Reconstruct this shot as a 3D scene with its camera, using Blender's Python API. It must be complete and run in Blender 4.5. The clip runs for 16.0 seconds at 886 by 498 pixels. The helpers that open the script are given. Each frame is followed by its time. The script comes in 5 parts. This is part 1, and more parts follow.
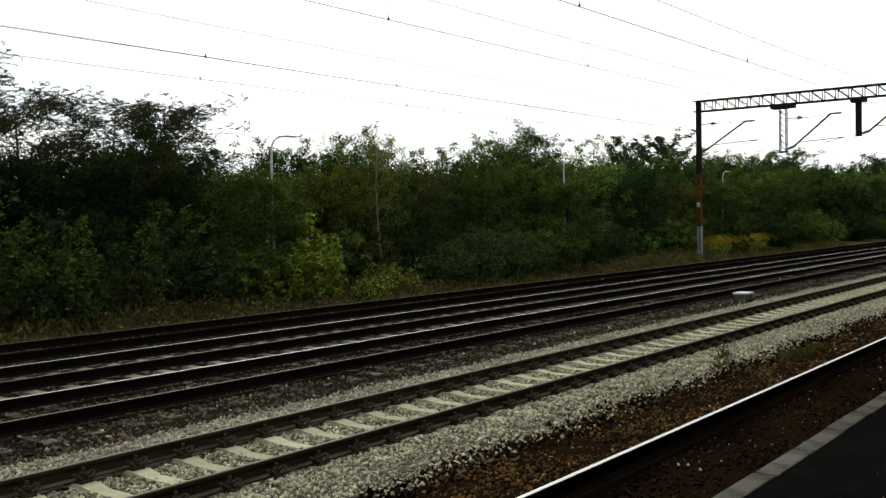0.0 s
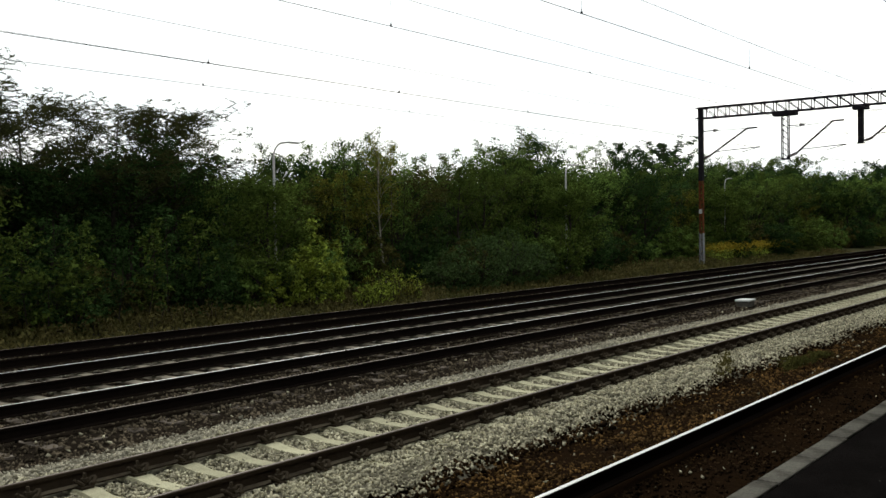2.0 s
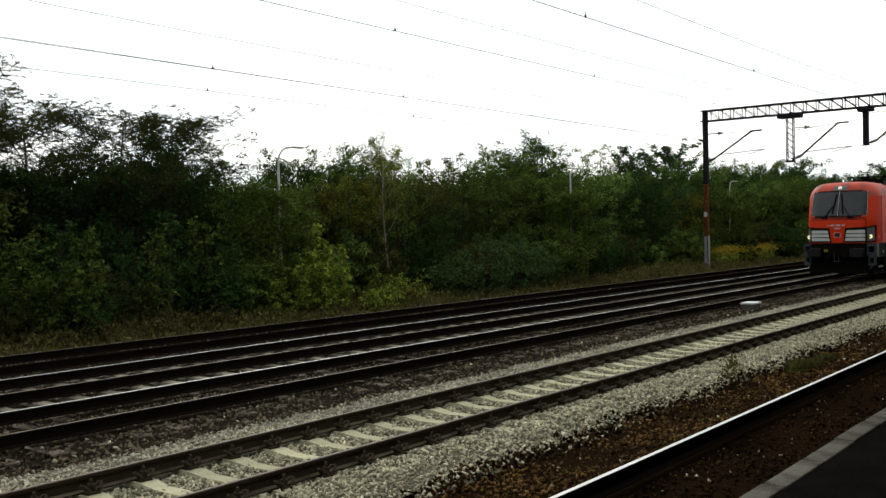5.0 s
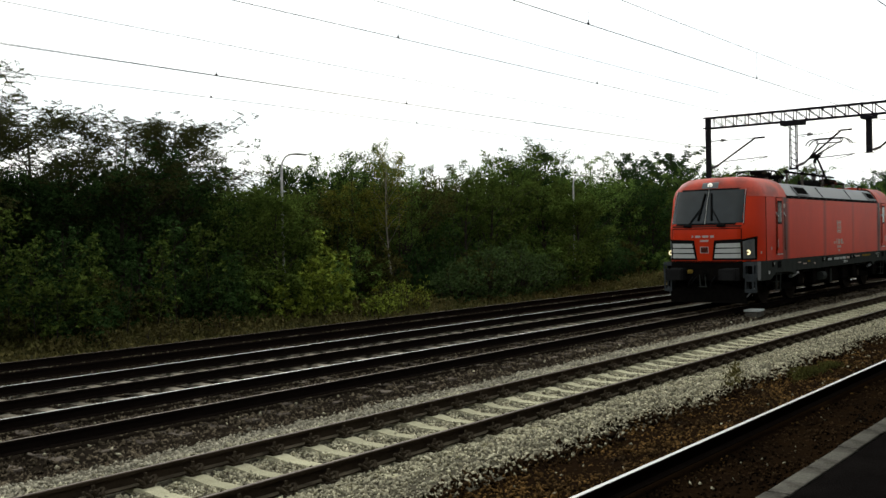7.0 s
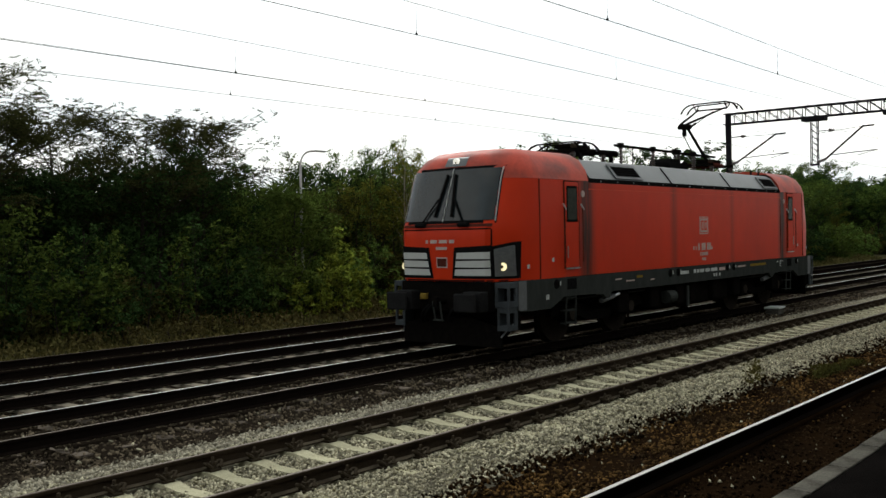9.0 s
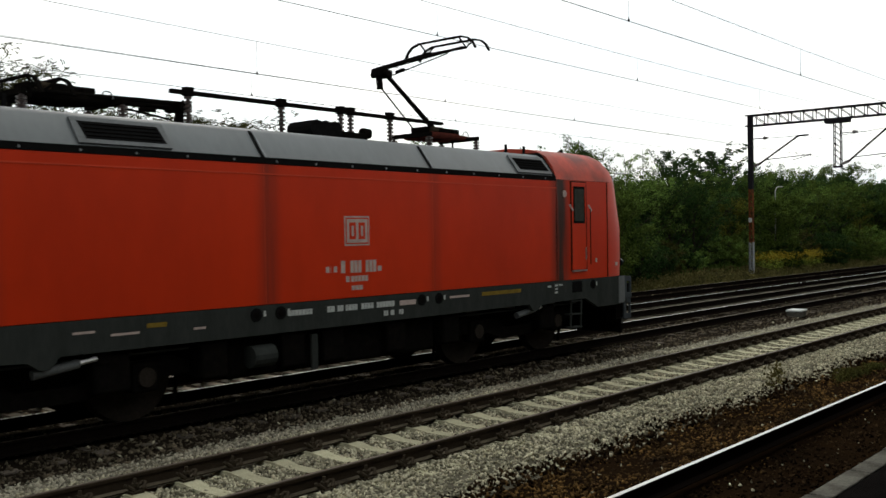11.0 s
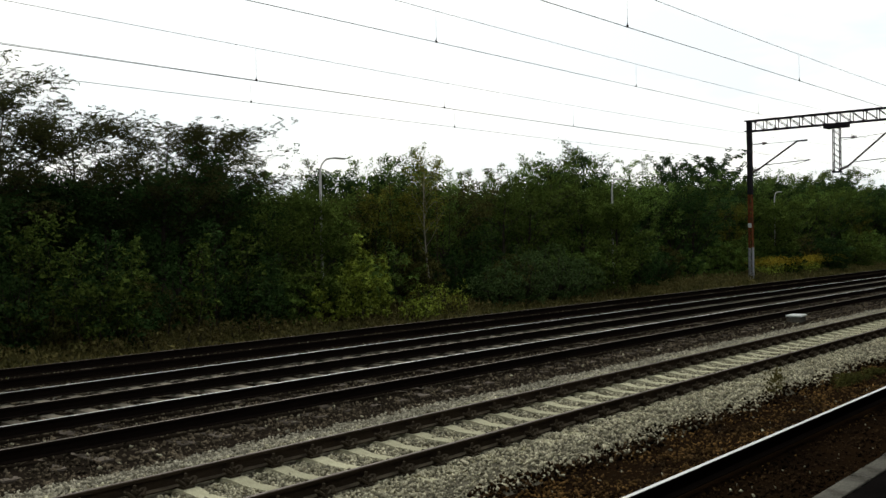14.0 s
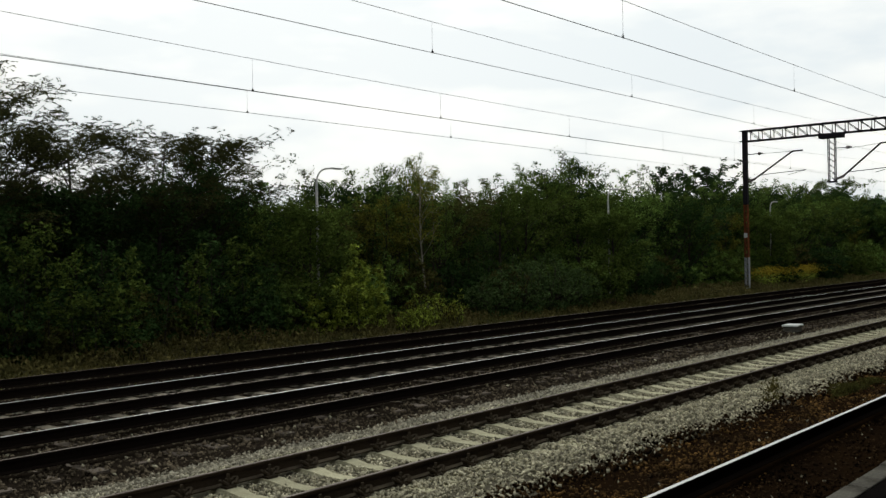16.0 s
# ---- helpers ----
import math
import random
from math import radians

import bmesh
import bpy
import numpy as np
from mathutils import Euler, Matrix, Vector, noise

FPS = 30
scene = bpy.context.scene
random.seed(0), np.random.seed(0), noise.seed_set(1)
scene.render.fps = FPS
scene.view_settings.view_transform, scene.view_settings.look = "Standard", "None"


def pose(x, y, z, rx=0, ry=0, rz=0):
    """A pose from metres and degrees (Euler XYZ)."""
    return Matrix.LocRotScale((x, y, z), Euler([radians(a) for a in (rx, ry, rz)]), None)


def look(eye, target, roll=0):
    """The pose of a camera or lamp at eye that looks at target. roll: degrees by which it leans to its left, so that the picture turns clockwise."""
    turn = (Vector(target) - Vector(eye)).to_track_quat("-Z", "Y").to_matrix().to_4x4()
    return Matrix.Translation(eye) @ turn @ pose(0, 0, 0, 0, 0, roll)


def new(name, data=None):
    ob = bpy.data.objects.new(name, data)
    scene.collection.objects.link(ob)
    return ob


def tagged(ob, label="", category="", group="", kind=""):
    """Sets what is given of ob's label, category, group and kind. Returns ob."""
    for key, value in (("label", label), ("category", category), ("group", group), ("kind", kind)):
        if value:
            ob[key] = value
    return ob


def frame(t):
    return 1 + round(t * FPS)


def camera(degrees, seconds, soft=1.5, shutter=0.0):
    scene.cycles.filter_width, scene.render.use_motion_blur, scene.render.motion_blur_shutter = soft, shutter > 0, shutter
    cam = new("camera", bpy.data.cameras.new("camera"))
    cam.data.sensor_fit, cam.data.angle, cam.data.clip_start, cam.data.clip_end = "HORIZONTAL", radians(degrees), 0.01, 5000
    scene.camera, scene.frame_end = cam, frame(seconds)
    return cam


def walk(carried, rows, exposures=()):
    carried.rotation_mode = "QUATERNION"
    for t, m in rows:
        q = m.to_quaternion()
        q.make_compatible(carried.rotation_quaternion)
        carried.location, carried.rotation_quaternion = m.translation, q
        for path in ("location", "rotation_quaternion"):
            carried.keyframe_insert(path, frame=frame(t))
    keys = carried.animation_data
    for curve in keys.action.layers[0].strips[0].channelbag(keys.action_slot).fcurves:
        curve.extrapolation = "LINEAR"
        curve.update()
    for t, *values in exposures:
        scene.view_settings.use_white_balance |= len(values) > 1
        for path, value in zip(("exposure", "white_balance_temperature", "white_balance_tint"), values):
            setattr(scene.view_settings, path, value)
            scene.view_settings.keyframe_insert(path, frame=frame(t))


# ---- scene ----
# Eye on the platform; heading, tilt and lean in degrees. Tracks run along x, y points away from the platform, z = 0 at rail head.
EYE = Vector((0.0, 0.0, 2.4))


def aim(yaw, tilt, lean):
    a, b = radians(yaw), radians(tilt)
    return look(EYE, EYE + Vector((math.sin(a) * math.cos(b), math.cos(a) * math.cos(b), math.sin(b))), lean)


cam = camera(49.6, 16.0, soft=1.48, shutter=0.12)
walk(cam, [(t, aim(*a)) for t, *a in (
    (0, 52.20, -1.77, -1.04), (0.5, 52.18, -1.73, -1.05), (1, 52.19, -1.60, -0.98), (1.5, 52.18, -1.50, -0.96), (2, 52.09, -1.39, -0.93),
    (2.5, 52.04, -1.36, -0.99), (3, 51.99, -1.41, -0.98), (3.5, 51.92, -1.41, -1.00), (4, 51.86, -1.34, -1.12), (6.5, 51.64, -0.84, -1.17),
    (7, 51.64, -0.73, -1.12), (7.5, 51.59, -0.86, -1.14), (8, 51.49, -0.90, -1.08), (8.5, 51.12, -0.94, -1.17), (9, 50.53, -0.90, -1.14),
    (11.5, 49.30, -0.80, -0.91), (12, 49.32, -0.71, -1.00), (12.5, 49.35, -0.58, -1.04), (13, 49.39, -0.52, -1.06), (13.5, 49.41, -0.49, -1.08),
    (14, 49.39, -0.46, -1.04), (14.5, 49.50, -0.30, -1.03), (15, 49.57, -0.16, -1.00), (15.5, 49.60, -0.10, -1.09), (16, 49.62, 0.14, -1.09),)],
     exposures=((0, 0.0), (4, 0.04), (6.5, 0.06), (7, 0.03), (7.5, -0.08), (9, -0.12), (11.5, -0.12), (12.5, -0.22), (14, -0.22), (16, -0.42)))

# ---- light: bright thin overcast, brightest beyond the tracks ----
SUN_UP, SUN_TURN = 34, 40
SUN_FROM = Vector((math.sin(radians(SUN_TURN)) * math.cos(radians(SUN_UP)), math.cos(radians(SUN_TURN)) * math.cos(radians(SUN_UP)), math.sin(radians(SUN_UP))))
world = bpy.data.worlds.new("sky")
scene.world = world
world.use_nodes = True
wn, wl = world.node_tree.nodes, world.node_tree.links
wn.clear()
w_out, w_bg = wn.new("ShaderNodeOutputWorld"), wn.new("ShaderNodeBackground")
w_sky = wn.new("ShaderNodeTexSky")
w_sky.sky_type, w_sky.sun_disc = "NISHITA", False
w_sky.sun_elevation, w_sky.sun_rotation = radians(SUN_UP), radians(SUN_TURN)
w_sky.air_density, w_sky.dust_density = 1.0, 4.0
w_tc, w_map = wn.new("ShaderNodeTexCoord"), wn.new("ShaderNodeMapping")
w_map.inputs["Scale"].default_value = (1.0, 1.0, 3.5)
w_n = wn.new("ShaderNodeTexNoise")
w_n.inputs["Scale"].default_value, w_n.inputs["Detail"].default_value, w_n.inputs["Roughness"].default_value = 2.6, 6, 0.55
w_ramp = wn.new("ShaderNodeValToRGB")
w_ramp.color_ramp.elements[0].position, w_ramp.color_ramp.elements[0].color = 0.40, (9.3, 10.1, 10.4, 1)
w_ramp.color_ramp.elements[1].position, w_ramp.color_ramp.elements[1].color = 0.62, (13.2, 13.1, 12.3, 1)
w_mix = wn.new("ShaderNodeMix")
w_mix.data_type = "RGBA"
w_mix.inputs["Factor"].default_value = 0.92
wl.new(w_tc.outputs["Generated"], w_map.inputs["Vector"])
wl.new(w_map.outputs["Vector"], w_n.inputs["Vector"])
wl.new(w_n.outputs["Fac"], w_ramp.inputs["Fac"])
# the cloud sheet glows most round the hidden sun and is dullest behind the platform
w_dot, w_fall, w_lit = wn.new("ShaderNodeVectorMath"), wn.new("ShaderNodeMapRange"), wn.new("ShaderNodeVectorMath")
w_dot.operation, w_lit.operation = "DOT_PRODUCT", "SCALE"
w_dot.inputs[1].default_value = tuple(SUN_FROM)
w_fall.interpolation_type = "SMOOTHSTEP"
for k, v in (("From Min", -0.9), ("From Max", 1.0), ("To Min", 0.34), ("To Max", 1.16)):
    w_fall.inputs[k].default_value = v
wl.new(w_tc.outputs["Generated"], w_dot.inputs[0])
wl.new(w_dot.outputs["Value"], w_fall.inputs["Value"])
wl.new(w_ramp.outputs["Color"], w_lit.inputs[0])
wl.new(w_fall.outputs["Result"], w_lit.inputs["Scale"])
wl.new(w_sky.outputs["Color"], w_mix.inputs["A"])
wl.new(w_lit.outputs["Vector"], w_mix.inputs["B"])
wl.new(w_mix.outputs["Result"], w_bg.inputs["Color"])
w_bg.inputs["Strength"].default_value = 0.105
wl.new(w_bg.outputs["Background"], w_out.inputs["Surface"])
sun = new("sun", bpy.data.lights.new("sun", "SUN"))
sun.data.energy, sun.data.angle, sun.data.color = 0.9, radians(18), (1.0, 0.96, 0.9)
sun.matrix_world = look(SUN_FROM * 80, (0, 0, 0))


# ---- materials ----
def material(name, base, rough=0.7, metal=0.0, spots=None, scale=8.0, fine=60.0, bump=0.15, amount=0.5, island=0.0, pieces=0.0, glow=0.0, spec=0.0, stretch=(1, 1, 1), grit=0.2):
    """A surface in two scales: a broad change towards the colour 'spots', a fine grain and relief; island and pieces vary the tone piece by piece."""
    m = bpy.data.materials.new(name)
    m.use_nodes = True
    n, l = m.node_tree.nodes, m.node_tree.links
    b = n["Principled BSDF"]
    b.inputs["Roughness"].default_value, b.inputs["Metallic"].default_value = rough, metal
    b.inputs["Specular IOR Level"].default_value = spec
    tc, mp = n.new("ShaderNodeTexCoord"), n.new("ShaderNodeMapping")
    mp.inputs["Scale"].default_value = stretch
    l.new(tc.outputs["Object"], mp.inputs["Vector"])
    big, small = n.new("ShaderNodeTexNoise"), n.new("ShaderNodeTexNoise")
    for t, s, d in ((big, scale, 5), (small, fine, 4)):
        t.inputs["Scale"].default_value, t.inputs["Detail"].default_value = s, d
        l.new(mp.outputs["Vector"], t.inputs["Vector"])
    ramp = n.new("ShaderNodeValToRGB")
    ramp.color_ramp.elements[0].position, ramp.color_ramp.elements[1].position = 0.42, 0.68
    l.new(big.outputs["Fac"], ramp.inputs["Fac"])
    mix = n.new("ShaderNodeMix")
    mix.data_type = "RGBA"
    mix.inputs["A"].default_value = (*base, 1)
    mix.inputs["B"].default_value = (*(spots or [c * 0.6 for c in base]), 1)
    scaled = n.new("ShaderNodeMath")
    scaled.operation = "MULTIPLY"
    scaled.inputs[1].default_value = amount
    l.new(ramp.outputs["Color"], scaled.inputs[0])
    l.new(scaled.outputs[0], mix.inputs["Factor"])
    hsv = n.new("ShaderNodeHueSaturation")
    l.new(mix.outputs["Result"], hsv.inputs["Color"])
    grain = n.new("ShaderNodeMapRange")
    grain.inputs["From Min"].default_value, grain.inputs["From Max"].default_value = 0.3, 0.7
    grain.inputs["To Min"].default_value, grain.inputs["To Max"].default_value = 1 - grit, 1 + grit
    l.new(small.outputs["Fac"], grain.inputs["Value"])
    last = grain.outputs["Result"]
    for on, kind, out in ((island, "ShaderNodeNewGeometry", "Random Per Island"), (pieces, "ShaderNodeObjectInfo", "Random")):
        if on:
            g, r, x = n.new(kind), n.new("ShaderNodeMapRange"), n.new("ShaderNodeMath")
            r.inputs["To Min"].default_value, r.inputs["To Max"].default_value = 1 - on, 1 + on
            x.operation = "MULTIPLY"
            l.new(g.outputs[out], r.inputs["Value"])
            l.new(r.outputs["Result"], x.inputs[0])
            l.new(last, x.inputs[1])
            last = x.outputs[0]
    l.new(last, hsv.inputs["Value"])
    l.new(hsv.outputs["Color"], b.inputs["Base Color"])
    if bump:
        bp = n.new("ShaderNodeBump")
        bp.inputs["Strength"].default_value, bp.inputs["Distance"].default_value = bump, 0.02
        l.new(small.outputs["Fac"], bp.inputs["Height"])
        l.new(bp.outputs["Normal"], b.inputs["Normal"])
    if glow:
        l.new(hsv.outputs["Color"], b.inputs["Emission Color"])
        b.inputs["Emission Strength"].default_value = glow
    return m


def leaf_material(name, base, other, vary=0.5):
    m = material(name, base, 0.55, spots=other, scale=0.9, fine=5.0, bump=0.0, amount=0.8, island=vary, pieces=0.22, spec=0.0)
    n, l = m.node_tree.nodes, m.node_tree.links
    b, out = n["Principled BSDF"], n["Material Output"]
    tr, add = n.new("ShaderNodeBsdfTranslucent"), n.new("ShaderNodeMixShader")
    add.inputs["Fac"].default_value = 0.25
    l.new(b.inputs["Base Color"].links[0].from_socket, tr.inputs["Color"])
    l.new(b.outputs[0], add.inputs[1])
    l.new(tr.outputs[0], add.inputs[2])
    l.new(add.outputs[0], out.inputs["Surface"])
    return m


def sooty(m, spots, soot):
    """Lays dark vertical streaks of soot over a paint; spots: (x along the engine, half width, strength)."""
    n, l = m.node_tree.nodes, m.node_tree.links
    b = n["Principled BSDF"]
    paint = b.inputs["Base Color"].links[0].from_socket
    tc, cut = n.new("ShaderNodeTexCoord"), n.new("ShaderNodeSeparateXYZ")
    l.new(tc.outputs["Object"], cut.inputs[0])
    mp, streak = n.new("ShaderNodeMapping"), n.new("ShaderNodeTexNoise")
    mp.inputs["Scale"].default_value = (7.0, 2.0, 0.5)
    streak.inputs["Scale"].default_value, streak.inputs["Detail"].default_value = 1.6, 5
    l.new(tc.outputs["Object"], mp.inputs["Vector"])
    l.new(mp.outputs["Vector"], streak.inputs["Vector"])
    last = None
    for x, wide, strength in spots:
        near, away, fall = n.new("ShaderNodeMath"), n.new("ShaderNodeMath"), n.new("ShaderNodeMapRange")
        near.operation, away.operation = "SUBTRACT", "ABSOLUTE"
        near.inputs[1].default_value = x
        fall.interpolation_type = "SMOOTHSTEP"
        for k, v in (("From Min", wide), ("From Max", 0.0), ("To Min", 0.0), ("To Max", strength)):
            fall.inputs[k].default_value = v
        l.new(cut.outputs["X"], near.inputs[0])
        l.new(near.outputs[0], away.inputs[0])
        l.new(away.outputs[0], fall.inputs["Value"])
        if last is None:
            last = fall.outputs["Result"]
        else:
            most = n.new("ShaderNodeMath")
            most.operation = "MAXIMUM"
            l.new(last, most.inputs[0])
            l.new(fall.outputs["Result"], most.inputs[1])
            last = most.outputs[0]
    uneven, times, mix = n.new("ShaderNodeMapRange"), n.new("ShaderNodeMath"), n.new("ShaderNodeMix")
    for k, v in (("From Min", 0.3), ("From Max", 0.65), ("To Min", 0.7), ("To Max", 1.2)):
        uneven.inputs[k].default_value = v
    times.operation, times.use_clamp, mix.data_type = "MULTIPLY", True, "RGBA"
    l.new(streak.outputs["Fac"], uneven.inputs["Value"])
    l.new(uneven.outputs["Result"], times.inputs[0])
    l.new(last, times.inputs[1])
    l.new(times.outputs[0], mix.inputs["Factor"])
    l.new(paint, mix.inputs["A"])
    mix.inputs["B"].default_value = (*soot, 1)
    l.new(mix.outputs["Result"], b.inputs["Base Color"])
    return m


STONE_LIGHT = material("pale_ballast", (0.46, 0.43, 0.305), 0.9, spots=(0.24, 0.22, 0.155), scale=1.6, fine=45, bump=0.5, amount=0.6, island=0.52)
STONE_MIDGREY = material("weathered_ballast", (0.37, 0.345, 0.26), 0.9, spots=(0.18, 0.17, 0.135), scale=1.3, fine=45, bump=0.5, amount=0.6, island=0.5)
STONE_DARK = material("dark_ballast", (0.118, 0.096, 0.066), 0.9, spots=(0.036, 0.028, 0.019), scale=1.1, fine=45, bump=0.5, amount=0.7, island=0.72)
STONE_BROWN = material("rust_ballast", (0.130, 0.074, 0.026), 0.92, spots=(0.018, 0.013, 0.009), scale=1.7, fine=45, bump=0.5, amount=0.95, island=0.75)
# beds far darker than their stones: the gaps' shade is in the colour
BED_LIGHT = material("pale_bed_gap_shade", (0.12, 0.11, 0.08), 0.95, spots=(0.06, 0.054, 0.04), scale=2, fine=32, bump=1.0)
BED_DARK = material("dark_bed_gap_shade", (0.018, 0.014, 0.010), 0.95, spots=(0.010, 0.008, 0.006), scale=1.6, fine=30, bump=1.0)
BED_BROWN = material("brown_bed_gap_shade", (0.014, 0.008, 0.004), 0.95, spots=(0.006, 0.004, 0.003), scale=2, fine=30, bump=1.0)
EARTH = material("verge_soil", (0.06, 0.055, 0.028), 0.95, spots=(0.035, 0.04, 0.016), scale=0.8, fine=14, bump=0.8)
# rust taken almost to black: shade of the backlit rail sides
RAIL_SIDE = material("rail_rust_shaded", (0.010, 0.0075, 0.006), 0.85, spots=(0.007, 0.005, 0.0045), scale=6, fine=70, bump=0.3, stretch=(0.3, 1, 1))
RAIL_TOP = material("rail_polish", (0.62, 0.62, 0.6), 0.32, 1.0, spots=(0.4, 0.37, 0.34), scale=3, fine=90, bump=0.05, stretch=(0.1, 4, 1), spec=0.5)
RAIL_BROWN = material("rail_brown", (0.12, 0.095, 0.07), 0.55, 0.3, spots=(0.06, 0.045, 0.034), scale=3, fine=90, bump=0.1, stretch=(0.1, 4, 1), spec=0.3)
# rail side lightened in colour for light bounced off the pale ballast
RAIL_GREY = material("rail_side_bounce_lit", (0.044, 0.033, 0.023), 0.85, spots=(0.022, 0.017, 0.012), scale=6, fine=70, bump=0.3, stretch=(0.3, 1, 1))
RAIL_FOOT = material("dusty_rail_foot", (0.120, 0.100, 0.070), 0.9, spots=(0.045, 0.036, 0.026), scale=5, fine=60, bump=0.3, amount=0.9)
SLEEPER_END = material("pale_sleeper_end", (0.19, 0.17, 0.13), 0.9, spots=(0.05, 0.042, 0.033), scale=6, fine=50, bump=0.4, pieces=0.5)
CONCRETE_NEW = material("sleeper_concrete", (0.44, 0.42, 0.285), 0.85, spots=(0.32, 0.30, 0.20), scale=5, fine=60, bump=0.25, pieces=0.14)
CONCRETE_OLD = material("old_sleeper", (0.13, 0.11, 0.09), 0.9, spots=(0.03, 0.024, 0.018), scale=4, fine=50, bump=0.4, pieces=0.4)
CLIP = material("clip_steel", (0.058, 0.046, 0.032), 0.8, 0.0, fine=80, bump=0.3)
KERB = material("kerb_stone", (0.150, 0.143, 0.120), 0.85, spots=(0.06, 0.055, 0.047), scale=6, fine=70, bump=0.35, amount=0.8, pieces=0.2)
ASPHALT = material("platform_asphalt", (0.008, 0.007, 0.0065), 0.9, spots=(0.015, 0.013, 0.012), scale=3, fine=120, bump=0.5, grit=0.5)
STEEL_DARK = material("black_steel", (0.014, 0.014, 0.018), 0.6, 0.2, spots=(0.03, 0.024, 0.02), fine=30, bump=0.1)
STEEL_RUST = material("rust_paint", (0.16, 0.055, 0.022), 0.8, spots=(0.04, 0.022, 0.016), scale=5, fine=30, bump=0.2, amount=0.9)
STEEL_GREY = material("galvanised", (0.24, 0.25, 0.26), 0.55, 0.4, spots=(0.14, 0.15, 0.15), fine=30, bump=0.1, spec=0.5)
WIRE = material("copper_wire", (0.05, 0.05, 0.048), 0.5, 0.4, bump=0)
SHOE_RED = material("red_brown_paint", (0.085, 0.022, 0.016), 0.6, spots=(0.03, 0.014, 0.012), scale=5, fine=20, bump=0.05)
PORCELAIN = material("brown_insulator", (0.04, 0.02, 0.014), 0.3, fine=20, bump=0, spec=0.5)
LAMP_GREY = material("lamp_pole_paint", (0.5, 0.5, 0.47), 0.6, fine=20, bump=0.1)
BARK = material("bark", (0.05, 0.042, 0.034), 0.9, spots=(0.028, 0.024, 0.02), scale=6, fine=30, bump=0.7, stretch=(1, 1, 0.25))
BARK_BIRCH = material("birch_bark", (0.28, 0.26, 0.21), 0.8, spots=(0.06, 0.055, 0.05), scale=7, fine=24, bump=0.3, stretch=(1, 1, 2.5))
RED = sooty(material("red_paint", (0.60, 0.036, 0.0055), 0.40, spots=(0.44, 0.026, 0.006), scale=0.5, fine=3, bump=0.0, amount=0.55, stretch=(1, 1, 0.5), spec=0.14, grit=0.05),
            ((3.68, 0.50, 1.0), (15.32, 0.46, 1.0), (7.88, 0.30, 0.5), (11.48, 0.24, 0.32), (1.86, 0.06, 0.4), (17.12, 0.06, 0.4)), (0.050, 0.024, 0.018))
RED_DIRTY = material("sooty_red_paint", (0.095, 0.024, 0.017), 0.6, spots=(0.045, 0.026, 0.021), scale=2, fine=22, bump=0.03, stretch=(2, 1, 0.3))
STONE_GREY = material("grey_ballast", (0.22, 0.205, 0.165), 0.9, spots=(0.10, 0.093, 0.072), scale=1.3, fine=45, bump=0.5, island=0.5)
# oily brown, darkened further in colour for the shade beside the platform
STONE_OILY = material("oily_shaded_ballast", (0.030, 0.018, 0.009), 0.85, spots=(0.005, 0.004, 0.003), scale=1.5, fine=45, bump=0.5, amount=0.9, island=0.8)
BUFFER = material("buffer_grey", (0.020, 0.020, 0.020), 0.6, spots=(0.010, 0.010, 0.010), scale=4, fine=40, bump=0.1)
# cab red paled for the sky's sheen on the roof; spots are soot
RED_ROOF = material("sooty_red_sky_sheen", (0.50, 0.060, 0.030), 0.5, spots=(0.16, 0.042, 0.032), scale=1.5, fine=14, bump=0.02, amount=0.85, spec=0.2, grit=0.1)
RED_EDGE = material("lighter_red_edge", (0.66, 0.075, 0.03), 0.5, spots=(0.45, 0.05, 0.02), scale=2, fine=10, bump=0, spec=0.1, grit=0.06)
ROOF_GREY = material("roof_grey", (0.092, 0.104, 0.106), 0.38, spots=(0.062, 0.070, 0.069), scale=1.1, fine=6, bump=0.02, spec=0.5, stretch=(1.6, 1, 0.5), grit=0.08)
SKIRT = material("skirt_grey", (0.040, 0.044, 0.041), 0.55, spots=(0.022, 0.024, 0.022), scale=2, fine=16, bump=0.03, stretch=(1.5, 1, 0.4), grit=0.12)
SKIRT_FRONT = material("skirt_front_grey", (0.060, 0.068, 0.074), 0.55, spots=(0.035, 0.039, 0.042), scale=3, fine=16, bump=0.03, grit=0.12)
BLACK = material("black_rubber", (0.010, 0.010, 0.010), 0.6, fine=30, bump=0.05)
UNDER = material("underframe_soot", (0.006, 0.0055, 0.005), 0.8, spots=(0.012, 0.010, 0.008), fine=30, bump=0.2)
STRIPE = material("white_stripe", (0.55, 0.57, 0.55), 0.5, spots=(0.40, 0.41, 0.39), fine=8, bump=0, spec=0.4, grit=0.05)
MARK = material("white_marking", (0.50, 0.40, 0.36), 0.6, fine=60, bump=0)
MARK_WHITE = material("clean_marking", (0.5, 0.52, 0.5), 0.6, fine=60, bump=0)
YELLOW = material("yellow_paint", (0.22, 0.15, 0.03), 0.6, fine=30, bump=0)
SILVER = material("bright_steel", (0.6, 0.6, 0.6), 0.35, 0.9, fine=30, bump=0, spec=0.5)
LENS = material("lit_lamp", (1.0, 0.86, 0.5), 0.3, bump=0, glow=1.1)
LENS_TOP = material("lit_top_lamp", (1.0, 0.97, 0.85), 0.3, bump=0, glow=0.7)
REFLECTOR = material("lamp_bowl", (0.35, 0.37, 0.38), 0.3, 0.8, bump=0, spec=0.5)
WINDOW = material("dark_window", (0.012, 0.019, 0.021), 0.06, fine=4, bump=0, spec=0.38)
# skirt grey lightened for lit corners; plain grey on vents and damper
CORNER = material("pale_grey_lit_corner", (0.11, 0.117, 0.12), 0.5, spots=(0.06, 0.063, 0.063), scale=3, fine=30, bump=0.03, spec=0.3)
